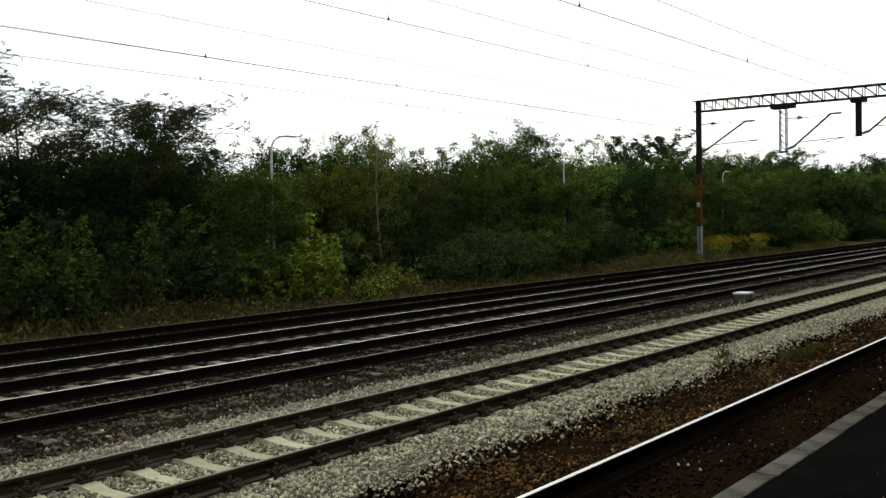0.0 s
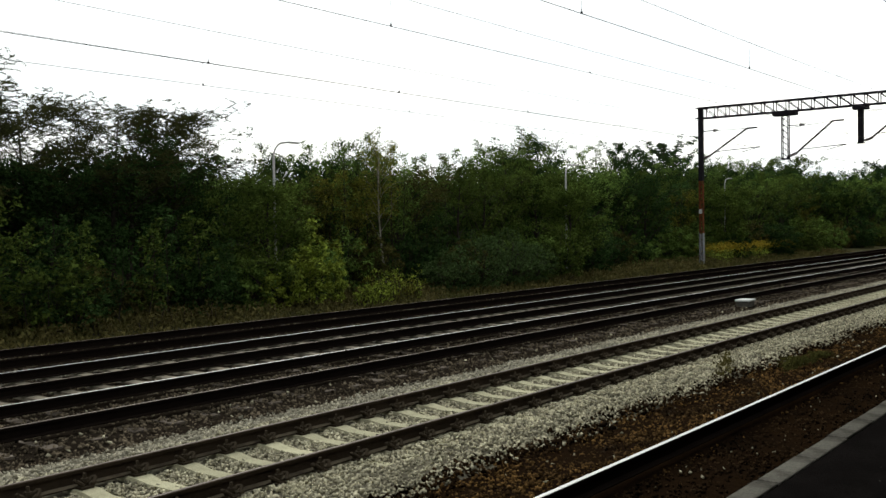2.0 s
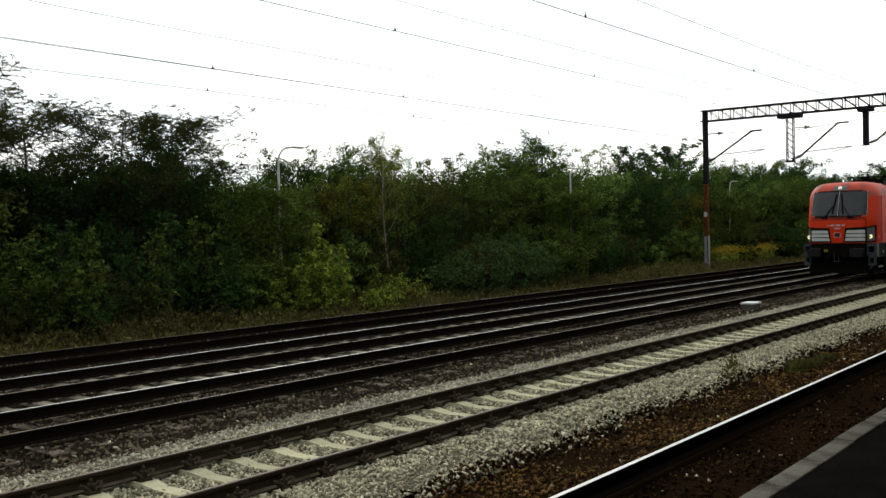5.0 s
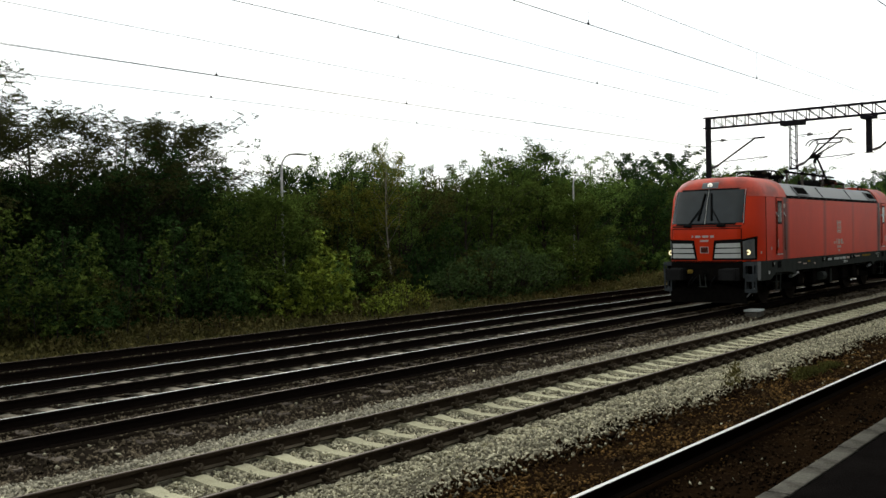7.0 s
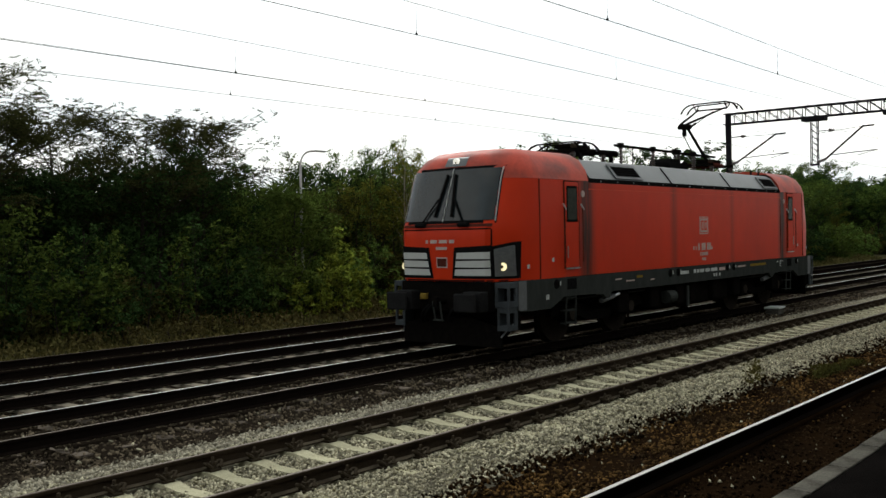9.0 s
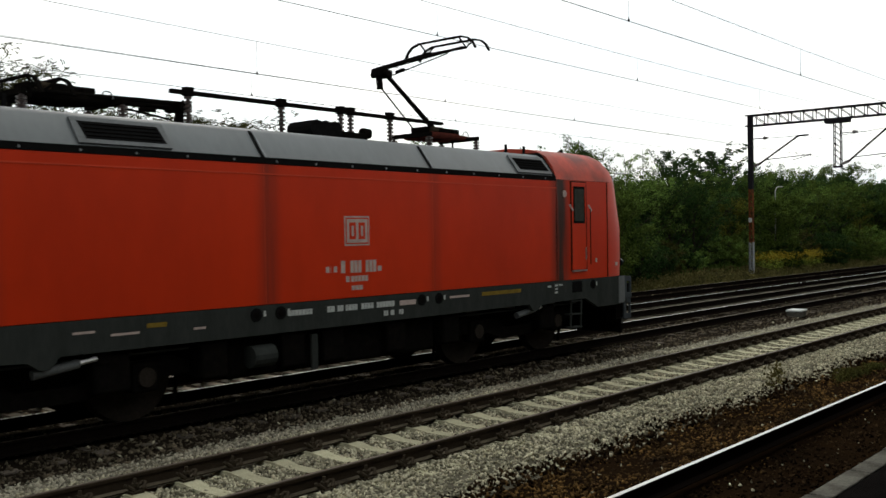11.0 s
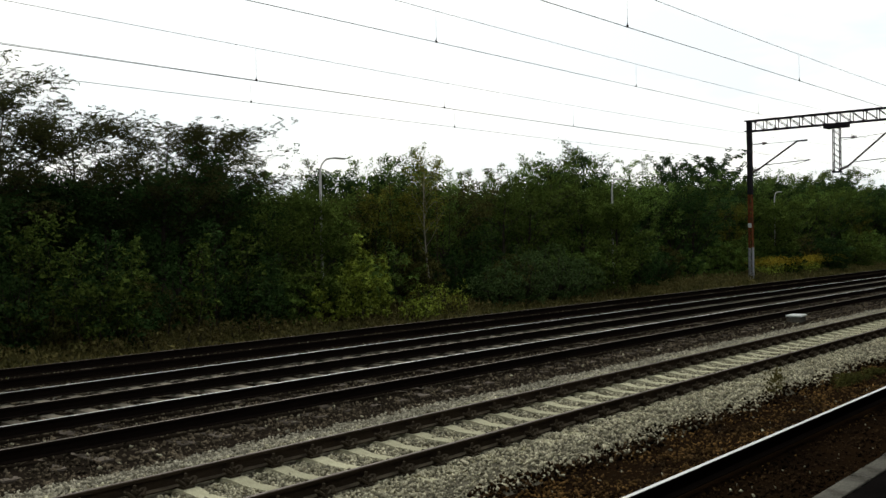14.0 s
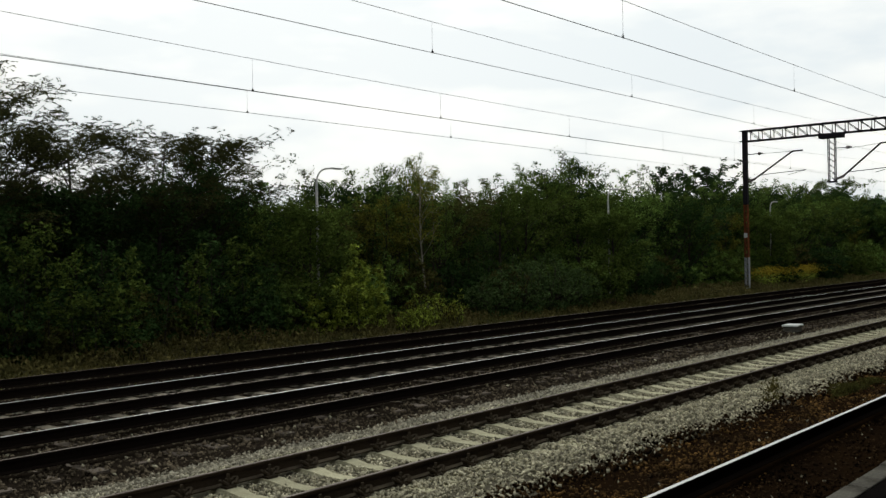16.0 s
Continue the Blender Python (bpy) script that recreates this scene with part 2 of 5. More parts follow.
WHEEL = material("wheel_steel", (0.035, 0.029, 0.024), 0.7, spots=(0.018, 0.015, 0.012), fine=30, bump=0.1)
SIDE_GLASS = material("dusty_side_glass", (0.055, 0.06, 0.05), 0.12, spots=(0.03, 0.034, 0.03), scale=6, fine=12, bump=0, spec=0.35)
# dark foliage; its colour also carries shade inside the wood and at left
LEAF_DARK = leaf_material("dark_shaded_leaves", (0.040, 0.075, 0.022), (0.018, 0.038, 0.011))
LEAF_MID = leaf_material("green_leaves", (0.125, 0.195, 0.042), (0.065, 0.105, 0.024))
LEAF_LIGHT = leaf_material("fresh_leaves", (0.245, 0.305, 0.046), (0.140, 0.185, 0.030))
LEAF_YELLOW = leaf_material("autumn_leaves", (0.170, 0.168, 0.028), (0.088, 0.095, 0.018))
LEAF_ACACIA = leaf_material("acacia_leaves", (0.052, 0.056, 0.019), (0.032, 0.037, 0.012))
LEAF_BLUE = leaf_material("bramble_leaves", (0.062, 0.098, 0.032), (0.030, 0.052, 0.018))
LEAF_RUSSET = leaf_material("russet_leaves", (0.085, 0.082, 0.024), (0.036, 0.042, 0.013))
LEAF_GREEN = leaf_material("maple_leaves", (0.092, 0.130, 0.026), (0.045, 0.075, 0.016))
FLOWER = leaf_material("goldenrod_flowers", (0.36, 0.27, 0.03), (0.20, 0.17, 0.025))
GRASS = leaf_material("dry_grass", (0.112, 0.097, 0.035), (0.062, 0.065, 0.021), 0.5)


# ---- building helpers ----
def part(name, bm, mat, parent=None, label=""):
    me = bpy.data.meshes.new(name)
    bmesh.ops.recalc_face_normals(bm, faces=bm.faces)
    bm.to_mesh(me)
    bm.free()
    me.materials.append(mat)
    return place(name, me, parent, label)


def place(name, me, parent=None, label="", at=None):
    ob = new(name, me)
    if parent is not None:
        ob.parent = parent
    if at is not None:
        ob.matrix_basis = at
    if label:
        ob["label"] = label
    return ob


def thing(name, label, category, group="", kind="", at=None):
    ob = new(name)
    ob.empty_display_size = 0.2
    if at is not None:
        ob.matrix_basis = at
    return tagged(ob, label, category, group, kind)


def box(x0, x1, y0, y1, z0, z1, bevel=0.0, bm=None):
    bm = bm or bmesh.new()
    r = bmesh.ops.create_cube(bm, size=1.0)
    m = Matrix.Translation(((x0 + x1) / 2, (y0 + y1) / 2, (z0 + z1) / 2)) @ Matrix.Diagonal((x1 - x0, y1 - y0, z1 - z0, 1))
    bmesh.ops.transform(bm, matrix=m, verts=r["verts"])
    if bevel:
        edges = {e for v in r["verts"] for e in v.link_edges}
        bmesh.ops.bevel(bm, geom=list(edges), offset=bevel, segments=2, affect="EDGES", profile=0.5)
    return bm


def rod(a, b, r, seg=8, bm=None, r2=None):
    bm = bm or bmesh.new()
    a, b = Vector(a), Vector(b)
    d = b - a
    m = Matrix.Translation((a + b) / 2) @ d.to_track_quat("Z", "Y").to_matrix().to_4x4()
    bmesh.ops.create_cone(bm, cap_ends=True, segments=seg, radius1=r, radius2=r if r2 is None else r2, depth=d.length, matrix=m)
    return bm


def bar(a, b, w, h, bm=None):
    """A square bar from a to b."""
    bm = bm or bmesh.new()
    a, b = Vector(a), Vector(b)
    d = b - a
    m = Matrix.Translation((a + b) / 2) @ d.to_track_quat("Z", "Y").to_matrix().to_4x4() @ Matrix.Diagonal((w, h, d.length, 1))
    bmesh.ops.create_cube(bm, size=1.0, matrix=m)
    return bm


def prism(outline, axis, a, b, bm=None):
    """An outline of (u, v) pushed along an axis from a to b: x with (y, z), y with (x, z), z with (x, y)."""
    bm = bm or bmesh.new()
    put = {"x": lambda u, v, w: (w, u, v), "y": lambda u, v, w: (u, w, v), "z": lambda u, v, w: (u, v, w)}[axis]
    ends = [[bm.verts.new(put(u, v, w)) for u, v in outline] for w in (a, b)]
    bm.faces.new(ends[0])
    bm.faces.new(ends[1][::-1])
    k = len(outline)
    for i in range(k):
        bm.faces.new((ends[0][i], ends[0][(i + 1) % k], ends[1][(i + 1) % k], ends[1][i]))
    return bm


def soft(ob, angle=40):
    for p in ob.data.polygons:
        p.use_smooth = True
    ob.data.set_sharp_from_angle(angle=radians(angle))
    return ob


def mesh_of(name, verts, faces, mat):
    me = bpy.data.meshes.new(name)
    n, k = len(verts), faces.shape[1]
    me.vertices.add(n)
    me.vertices.foreach_set("co", np.asarray(verts, np.float32).ravel())
    me.loops.add(faces.size)
    me.loops.foreach_set("vertex_index", faces.astype(np.int32).ravel())
    me.polygons.add(len(faces))
    me.polygons.foreach_set("loop_start", np.arange(0, faces.size, k, dtype=np.int32))
    me.polygons.foreach_set("loop_total", np.full(len(faces), k, np.int32))
    me.update(calc_edges=True)
    me.materials.append(mat)
    return me


rng = np.random.default_rng(7)

# ---- ground ----
RAILS = {"platform": (3.005, 4.512), "pale": (7.363, 8.870), "loco": (11.499, 13.006), "second": (14.52, 16.02), "siding": (17.65, 19.2)}


def bed(y):
    """Height of the ground across the tracks."""
    return float(np.interp(y, (-9, 2.1, 2.6, 5.6, 6.1, 6.7, 7.15, 7.35, 7.5, 8.75, 8.9, 9.1, 9.7, 10.1, 10.7, 11.1, 17.0, 20.2, 21.0, 24, 60), (-0.3, -0.3, -0.26, -0.25, -0.20, -0.182, -0.188, -0.235, -0.238, -0.238, -0.235, -0.188, -0.20, -0.25, -0.30, -0.24, -0.245, -0.24, -0.16, 0.0, 0.1)))


def build_ground():
    xs = np.concatenate([np.linspace(-900, -20, 12), np.linspace(-10, 70, 161), np.linspace(80, 300, 23), np.linspace(400, 1500, 8)])
    ys = np.concatenate([np.linspace(-700, -12, 8), np.linspace(-9, 1.8, 4), np.linspace(2.1, 30, 140), np.linspace(36, 900, 10)])
    verts, nx = [], len(xs)
    for y in ys:
        rough = 0.03 if 2 < y < 31 else 0.0
        for x in xs:
            verts.append((x, y, bed(y) + rough * noise.noise((x * 0.9, y * 1.3, 3.0)) + rough * 0.5 * noise.noise((x * 4.0, y * 4.0, 8.0))))
    i = np.arange(len(ys) - 1)[:, None] * nx + np.arange(nx - 1)[None, :]
    faces = np.stack([i, i + 1, i + nx + 1, i + nx], -1).reshape(-1, 4)
    me = mesh_of("ground", np.array(verts), faces, EARTH)
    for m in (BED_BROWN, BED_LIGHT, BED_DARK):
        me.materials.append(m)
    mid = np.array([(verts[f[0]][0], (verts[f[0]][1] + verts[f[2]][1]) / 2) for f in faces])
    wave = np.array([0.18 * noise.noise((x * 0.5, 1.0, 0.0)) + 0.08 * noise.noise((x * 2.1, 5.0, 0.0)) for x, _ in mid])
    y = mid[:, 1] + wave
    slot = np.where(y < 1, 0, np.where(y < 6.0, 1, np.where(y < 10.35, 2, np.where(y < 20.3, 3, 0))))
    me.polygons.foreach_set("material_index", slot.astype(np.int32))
    ob = place("ground", me)
    soft(ob, 60)
    return tagged(ob, "railway ground with brown, pale and dark beds, darkened as shade between stones, and a weedy verge", "ground", kind="structure")


build_ground()


def stones(name, label, count, xr, yr, size, mat, lift=0.0, far=10.0, sleepers=None):
    """Loose stones, thicker near the platform, on the bed between yr."""
    u = rng.random(count)
    x = xr[0] + (xr[1] - xr[0]) * (np.exp(u * np.log(1 + (xr[1] - xr[0]) / far)) - 1) / ((xr[1] - xr[0]) / far)
    y = yr[0] + (yr[1] - yr[0]) * rng.random(count) + 0.16 * np.sin(x * 1.7) * 0.5 + rng.normal(0, 0.10, count)
    z = np.interp(y, np.linspace(0, 30, 301), [bed(v) for v in np.linspace(0, 30, 301)]) + lift + rng.uniform(-0.012, 0.012, count)
    keep = np.ones(count, bool)
    for a, b in RAILS.values():
        for r in (a, b):
            keep &= np.abs(y - r) > 0.10
    if sleepers:  # most stones lie between the sleepers, not on them
        first, lo, hi = sleepers
        off = np.abs((x - first + 0.3) % 0.6 - 0.3)
        keep &= ~((off < 0.085) & (y > lo) & (y < hi) & (rng.random(count) < 0.94))
    x, y, z = x[keep], y[keep], z[keep]
    n = len(x)
    gem = np.array([(1, 0, 0), (-1, 0, 0), (0, 1, 0), (0, -1, 0), (0, 0, 1), (0, 0, -1)]) * 0.68
    sides = np.array([(0, 2, 4), (2, 1, 4), (1, 3, 4), (3, 0, 4), (2, 0, 5), (1, 2, 5), (3, 1, 5), (0, 3, 5)])
    v = gem[None] * rng.uniform(0.65, 1.2, (n, 6, 1)) + rng.uniform(-0.3, 0.3, (n, 6, 3))
    s = size * rng.uniform(0.6, 1.5, (n, 1, 1)) * rng.uniform(0.6, 1.45, (n, 1, 3))
    v = v * s
    q = rng.normal(size=(n, 4))
    q /= np.linalg.norm(q, axis=1, keepdims=True)
    w, a, b, c = q.T
    rot = np.stack([1 - 2 * (b * b + c * c), 2 * (a * b - w * c), 2 * (a * c + w * b), 2 * (a * b + w * c), 1 - 2 * (a * a + c * c), 2 * (b * c - w * a),
                    2 * (a * c - w * b), 2 * (b * c + w * a), 1 - 2 * (a * a + b * b)], -1).reshape(n, 3, 3)
    v = np.einsum("nij,nkj->nki", rot, v) + np.stack([x, y, z], -1)[:, None]
    f = sides[None] + 6 * np.arange(n)[:, None, None]
    ob = place(name, mesh_of(name, v.reshape(-1, 3), f.reshape(-1, 3), mat))
    return tagged(ob, label, "ballast", kind="stuff")


stones("pale_ballast_stones", "pale grey-beige crushed stone ballast round the relaid track", 72000, (-2, 44), (6.0, 9.55), 0.029, STONE_LIGHT, 0.018, 10.0, (-0.68, 7.5, 8.78))
stones("weathered_ballast_stones", "weathered grey crushed stone along the relaid track", 17000, (-2, 44), (9.4, 10.35), 0.030, STONE_MIDGREY)
stones("dark_ballast_stones", "dark brown-grey ballast stones of the old tracks", 46000, (-1, 46), (10.35, 16.4), 0.036, STONE_DARK)
stones("far_ballast_stones", "grey ballast between the second track and the siding", 9000, (3, 60), (16.2, 17.5), 0.045, STONE_GREY)
stones("siding_ballast_stones", "dull brown ballast in the overgrown siding", 5000, (4, 60), (17.5, 20.4), 0.05, STONE_DARK)
stones("rusty_ballast_stones", "rust-brown ballast stones beyond the platform track", 18000, (0, 32), (4.5, 6.05), 0.029, STONE_BROWN)
stones("sooty_ballast_stones", "black sooty stones where the pale ballast meets the rusty", 3200, (3, 30), (5.85, 6.15), 0.034, STONE_OILY, 0.022)
stones("oily_shaded_stones", "oily ballast stones darkened as platform shade, between platform and rail", 17000, (0, 28), (2.3, 4.55), 0.029, STONE_OILY)
stones("platform_grit", "pale grit scattered on the platform asphalt", 50, (2, 9), (0.7, 1.9), 0.010, STONE_GREY, 1.058)
stones("scattered_pale_stones", "few pale stones scattered on the rusty ballast", 260, (4, 30), (2.6, 6.0), 0.026, STONE_LIGHT, 0.012)
stones("scattered_grey_stones", "few pale stones scattered on the dark ballast", 500, (3, 40), (10.4, 20.0), 0.035, STONE_LIGHT, 0.02)


# ---- tracks ----
RAIL_OUTLINE = [(-0.075, -0.172), (0.075, -0.172), (0.075, -0.160), (0.012, -0.142), (0.009, -0.045), (0.035, -0.036), (0.036, -0.006), (0.030, -0.001),
                (-0.030, -0.001), (-0.036, -0.006), (-0.035, -0.036), (-0.009, -0.045), (-0.012, -0.142), (-0.075, -0.160)]


def sleeper_mesh(mat, deep):
    o = [(-0.15, -deep), (0.15, -deep), (0.105, 0.0), (-0.105, 0.0)]
    bm = bmesh.new()
    rows = []
    for y, s, d in ((-1.3, 1.0, 0.0), (-0.5, 1.0, 0.0), (-0.3, 0.85, -0.03), (0.3, 0.85, -0.03), (0.5, 1.0, 0.0), (1.3, 1.0, 0.0)):
        rows.append([bm.verts.new((u * s, y, v + (d if v == 0 else 0))) for u, v in o])
    for a, b in zip(rows, rows[1:]):
        for i in range(4):
            bm.faces.new((a[i], a[(i + 1) % 4], b[(i + 1) % 4], b[i]))
    bm.faces.new(rows[0])
    bm.faces.new(rows[-1][::-1])
    bmesh.ops.recalc_face_normals(bm, faces=bm.faces)
    me = bpy.data.meshes.new("sleeper")
    bm.to_mesh(me)
    bm.free()
    me.materials.append(mat)
    return me


def clip_mesh():
    """A rail clip: base plate, bolt with nut, and the two sprung loops that reach out from it."""
    bm = bmesh.new()
    box(-0.085, 0.085, 0.055, 0.175, -0.005, 0.022, 0, bm)
    box(-0.05, 0.05, 0.055, 0.12, 0.022, 0.05, 0, bm)
    for u in (-1, 1):
        rod((u * 0.03, 0.10, 0.045), (u * 0.115, 0.085, 0.085), 0.019, 6, bm)
        rod((u * 0.115, 0.085, 0.085), (u * 0.13, 0.145, 0.095), 0.019, 6, bm)
        rod((u * 0.13, 0.145, 0.095), (u * 0.06, 0.175, 0.045), 0.019, 6, bm)
        rod((u * 0.06, 0.175, 0.045), (u * 0.085, 0.21, 0.06), 0.017, 6, bm)
    rod((0, 0.115, 0.02), (0, 0.115, 0.15), 0.020, 6, bm)
    rod((0, 0.115, 0.065), (0, 0.115, 0.10), 0.044, 6, bm)
    bmesh.ops.transform(bm, matrix=Matrix.Translation((0, 0.012, 0)) @ Matrix.Diagonal((0.84, 0.98, 1.02, 1)), verts=bm.verts)
    bmesh.ops.recalc_face_normals(bm, faces=bm.faces)
    me = bpy.data.meshes.new("rail_clip")
    bm.to_mesh(me)
    bm.free()
    me.materials.append(CLIP)
    return me


CLIP_MESH = clip_mesh()


def build_track(key, label, sleeper_mat, tops, first, count, top_z, clips, side_mat):
    near, far = RAILS[key]
    mid = (near + far) / 2
    track = thing("railway_track", label, "railway track", "parallel tracks", at=pose(0, mid, 0))
    w = 0.026 if key == "platform" else 0.019
    for y, top in ((near - mid, tops[0]), (far - mid, tops[1])):
        rail = part("rail", prism([(y + u, v) for u, v in RAIL_OUTLINE], "x", -120, 420), side_mat, track)
        if clips:
            for u in (-1, 1):
                foot = [(y + u * 0.020, -0.1435), (y + u * 0.0745, -0.1585), (y + u * 0.0745, -0.1555), (y + u * 0.020, -0.1400)]
                part("rail_foot", prism(foot, "x", -20, 120), RAIL_FOOT, rail, "dust-covered rail foot")
        part("running_surface", prism([(y - w, -0.0015), (y + w, -0.0015), (y + w - 0.004, 0.002), (y - w + 0.004, 0.002)], "x", -120, 420), top, rail, "worn steel rail head")
    me = sleeper_mesh(sleeper_mat, 0.2)
    for i in range(count):
        x = first + 0.6 * i + random.uniform(-0.012, 0.012)
        place("sleeper", me, track, at=pose(x, random.uniform(-0.02, 0.02), top_z, 0, 0, random.uniform(-0.5, 0.5)))
        if clips:
            for y in (near - mid, far - mid):
                for turn in (0, 180):
                    place("rail_clip", CLIP_MESH, track, at=pose(x, y, top_z, 0, 0, turn + random.uniform(-3, 3)))
    rest = bmesh.new()
    for i in range(int((140 - first - 0.6 * count) / 0.6)):
        x = first + 0.6 * (count + i)
        box(x - 0.12, x + 0.12, -1.3, 1.3, top_z - 0.15, top_z, 0, rest)
        if clips and i < 60:
            for y in (near - mid, far - mid):
                box(x - 0.07, x + 0.07, y - 0.15, y - 0.08, top_z, top_z + 0.07, 0, rest)
    tagged(part("far_sleeper_row", rest, sleeper_mat, track), kind="stuff")
    return track


build_track("pale", "relaid track of rusty rails on pale concrete sleepers", CONCRETE_NEW, (RAIL_BROWN, RAIL_BROWN), -0.68, 70, -0.176, True, RAIL_GREY)
build_track("loco", "worn main track with old sleepers sunk in dark ballast", CONCRETE_OLD, (RAIL_BROWN, RAIL_TOP), 3.3, 62, -0.245, False, RAIL_SIDE)
build_track("second", "worn second track with shiny far rail in dark ballast", SLEEPER_END, (RAIL_BROWN, RAIL_TOP), 3.1, 84, -0.195, False, RAIL_SIDE)
build_track("siding", "rusty overgrown siding beside the bushes", CONCRETE_OLD, (RAIL_SIDE, RAIL_BROWN), 6.0, 40, -0.25, False, RAIL_SIDE)
build_track("platform", "platform track with brightly polished rails in rusty ballast", CONCRETE_OLD, (RAIL_TOP, RAIL_TOP), 3.2, 40, -0.30, False, RAIL_SIDE)


# ---- platform ----
def build_platform():
    body = part("platform", prism([(-9, -0.4), (2.009, -0.4), (2.009, 0.752), (-9, 0.79)], "x", -120, 200), ASPHALT)
    tagged(body, "low station platform paved with dark worn asphalt", "platform", kind="structure")
    me = bpy.data.meshes.new("edge_stone")
    bm = box(-0.371, 0.371, 2.012, 2.165, 0.56, 0.764, 0.014)
    bm.to_mesh(me)
    bm.free()
    me.materials.append(KERB)
    face = bpy.data.meshes.new("face_slab")
    bm = box(-0.49, 0.49, 2.012, 2.09, -0.3, 0.555, 0.01)
    bm.to_mesh(face)
    bm.free()
    face.materials.append(KERB)
    for i in range(-26, 70):
        x = 0.26 + 0.76 * i
        place("edge_stone", me, body, at=pose(x, random.uniform(-0.006, 0.006), random.uniform(-0.004, 0.004), 0, 0, random.uniform(-0.25, 0.25)))
    for i in range(-20, 54):
        place("face_slab", face, body, at=pose(0.3 + i, 0, 0))


build_platform()


def build_light_blockers():
    """Unseen plain wall and roof, added to block light behind and above the eye."""
    wall = part("wall_station", box(-60, 90, -9.4, -9.0, 0.78, 5.2), KERB)
    tagged(wall, "unseen plain grey wall added behind the platform", "wall", kind="structure")
    roof = part("shade_canopy", prism([(-9.0, 4.95), (1.85, 4.5), (1.85, 4.7), (-9.0, 5.2)], "x", -60, 90), STEEL_DARK)
    tagged(roof, "unseen dark canopy added overhead to shade the platform", "canopy", kind="structure")
    for x in (-24, -12, 24, 36, 48):
        c = thing("canopy_column", "unseen dark steel column added under the shading canopy", "column", "canopy columns", at=pose(x, -4, 0.77))
        part("shaft", box(-0.12, 0.12, -0.12, 0.12, 0, 4.1, 0.01), STEEL_DARK, c)
        part("base_plate", box(-0.22, 0.22, -0.22, 0.22, 0, 0.03, 0.005), STEEL_DARK, c)


build_light_blockers()


# ---- overhead line ----
GX = 52.0


def build_gantry():
    g = thing("catenary_gantry", "steel lattice portal over the tracks, rusty post on pale foot", "gantry", at=pose(GX, 0, 0))
    for y0, low in ((21.85, 0.0), (-3.0, 0.78)):
        post = part("post", box(-0.11, 0.11, y0 - 0.115, y0 - 0.065, 1.7, 4.7, 0.008, box(-0.11, 0.11, y0 + 0.065, y0 + 0.115, 1.7, 4.7, 0.008)), STEEL_RUST, g, "rust-red steel post")
        part("post_foot", box(-0.12, 0.12, y0 - 0.125, y0 - 0.07, low - 0.2, 1.75, 0.008, box(-0.12, 0.12, y0 + 0.07, y0 + 0.125, low - 0.2, 1.75, 0.008)), STEEL_GREY, post, "pale grey foot")
        part("post_head", box(-0.125, 0.125, y0 - 0.125, y0 + 0.125, 4.7, 8.85, 0.01), STEEL_DARK, post, "black painted upper post")
        for k in range(14):
            z = low + 0.1 + k * 0.33
            for x in (-0.118, 0.118):
                part("lacing_bar", bar((x, y0 - 0.1, z), (x, y0 + 0.1, z + 0.22), 0.012, 0.05), STEEL_RUST if z > 1.6 else STEEL_GREY, post)
        part("marker_plate", box(-0.145, -0.141, y0 - 0.1, y0 + 0.1, 2.85, 3.1), MARK_WHITE, post, "small white plate")
    for x in (-0.24, 0.24):
        for z in (8.22, 8.80):
            part("chord", box(x - 0.035, x + 0.035, -3.2, 22.05, z - 0.035, z + 0.035), STEEL_DARK, g)
    up = bpy.data.meshes.new("upright")
    bm = box(-0.02, 0.02, -0.02, 0.02, 8.24, 8.78)
    bm.to_mesh(up)
    bm.free()
    up.materials.append(STEEL_DARK)
    dia = bpy.data.meshes.new("diagonal")
    bm = bar((0, 0, 8.78), (0, -0.66, 8.24), 0.035, 0.035)
    bm.to_mesh(dia)
    bm.free()
    dia.materials.append(STEEL_DARK)
    for i in range(37):
        y = 21.6 - 0.66 * i
        for x in (-0.24, 0.24):
            place("upright", up, g, at=pose(x, y, 0))
            place("diagonal", dia, g, at=pose(x, y, 0))
    for y, low, wide in ((17.1, 5.68, 1.2), (13.27, 6.3, 0.7), (9.4, 5.9, 1.0), (5.2, 5.9, 1.0)):
        bm = bmesh.new()
        if y > 17:
            for dx in (-0.12, 0.12):
                for dy in (-0.17, 0.17):
                    box(dx - 0.022, dx + 0.022, y + dy - 0.022, y + dy + 0.022, low, 8.2, 0, bm)
            for k in range(8):
                z = low + 0.05 + k * 0.31
                for dx in (-0.13, 0.13):
                    bar((dx, y - 0.17, z), (dx, y + 0.17, z + 0.3), 0.016, 0.022, bm)
            box(-0.16, 0.16, y - 0.22, y + 0.22, low - 0.04, low + 0.05, 0, bm)
        else:
            box(-0.13, 0.13, y - 0.13, y + 0.13, low, 8.2, 0.01, bm)
            box(-0.2, 0.2, y - 0.2, y + 0.2, low - 0.03, low, 0, bm)
        hang = part("drop_post", bm, STEEL_DARK, g)
        part("shoe", box(-0.3, 0.3, y - wide / 2, y + wide / 2, 8.0, 8.19, 0.01), STEEL_DARK, hang)
    return g


build_gantry()


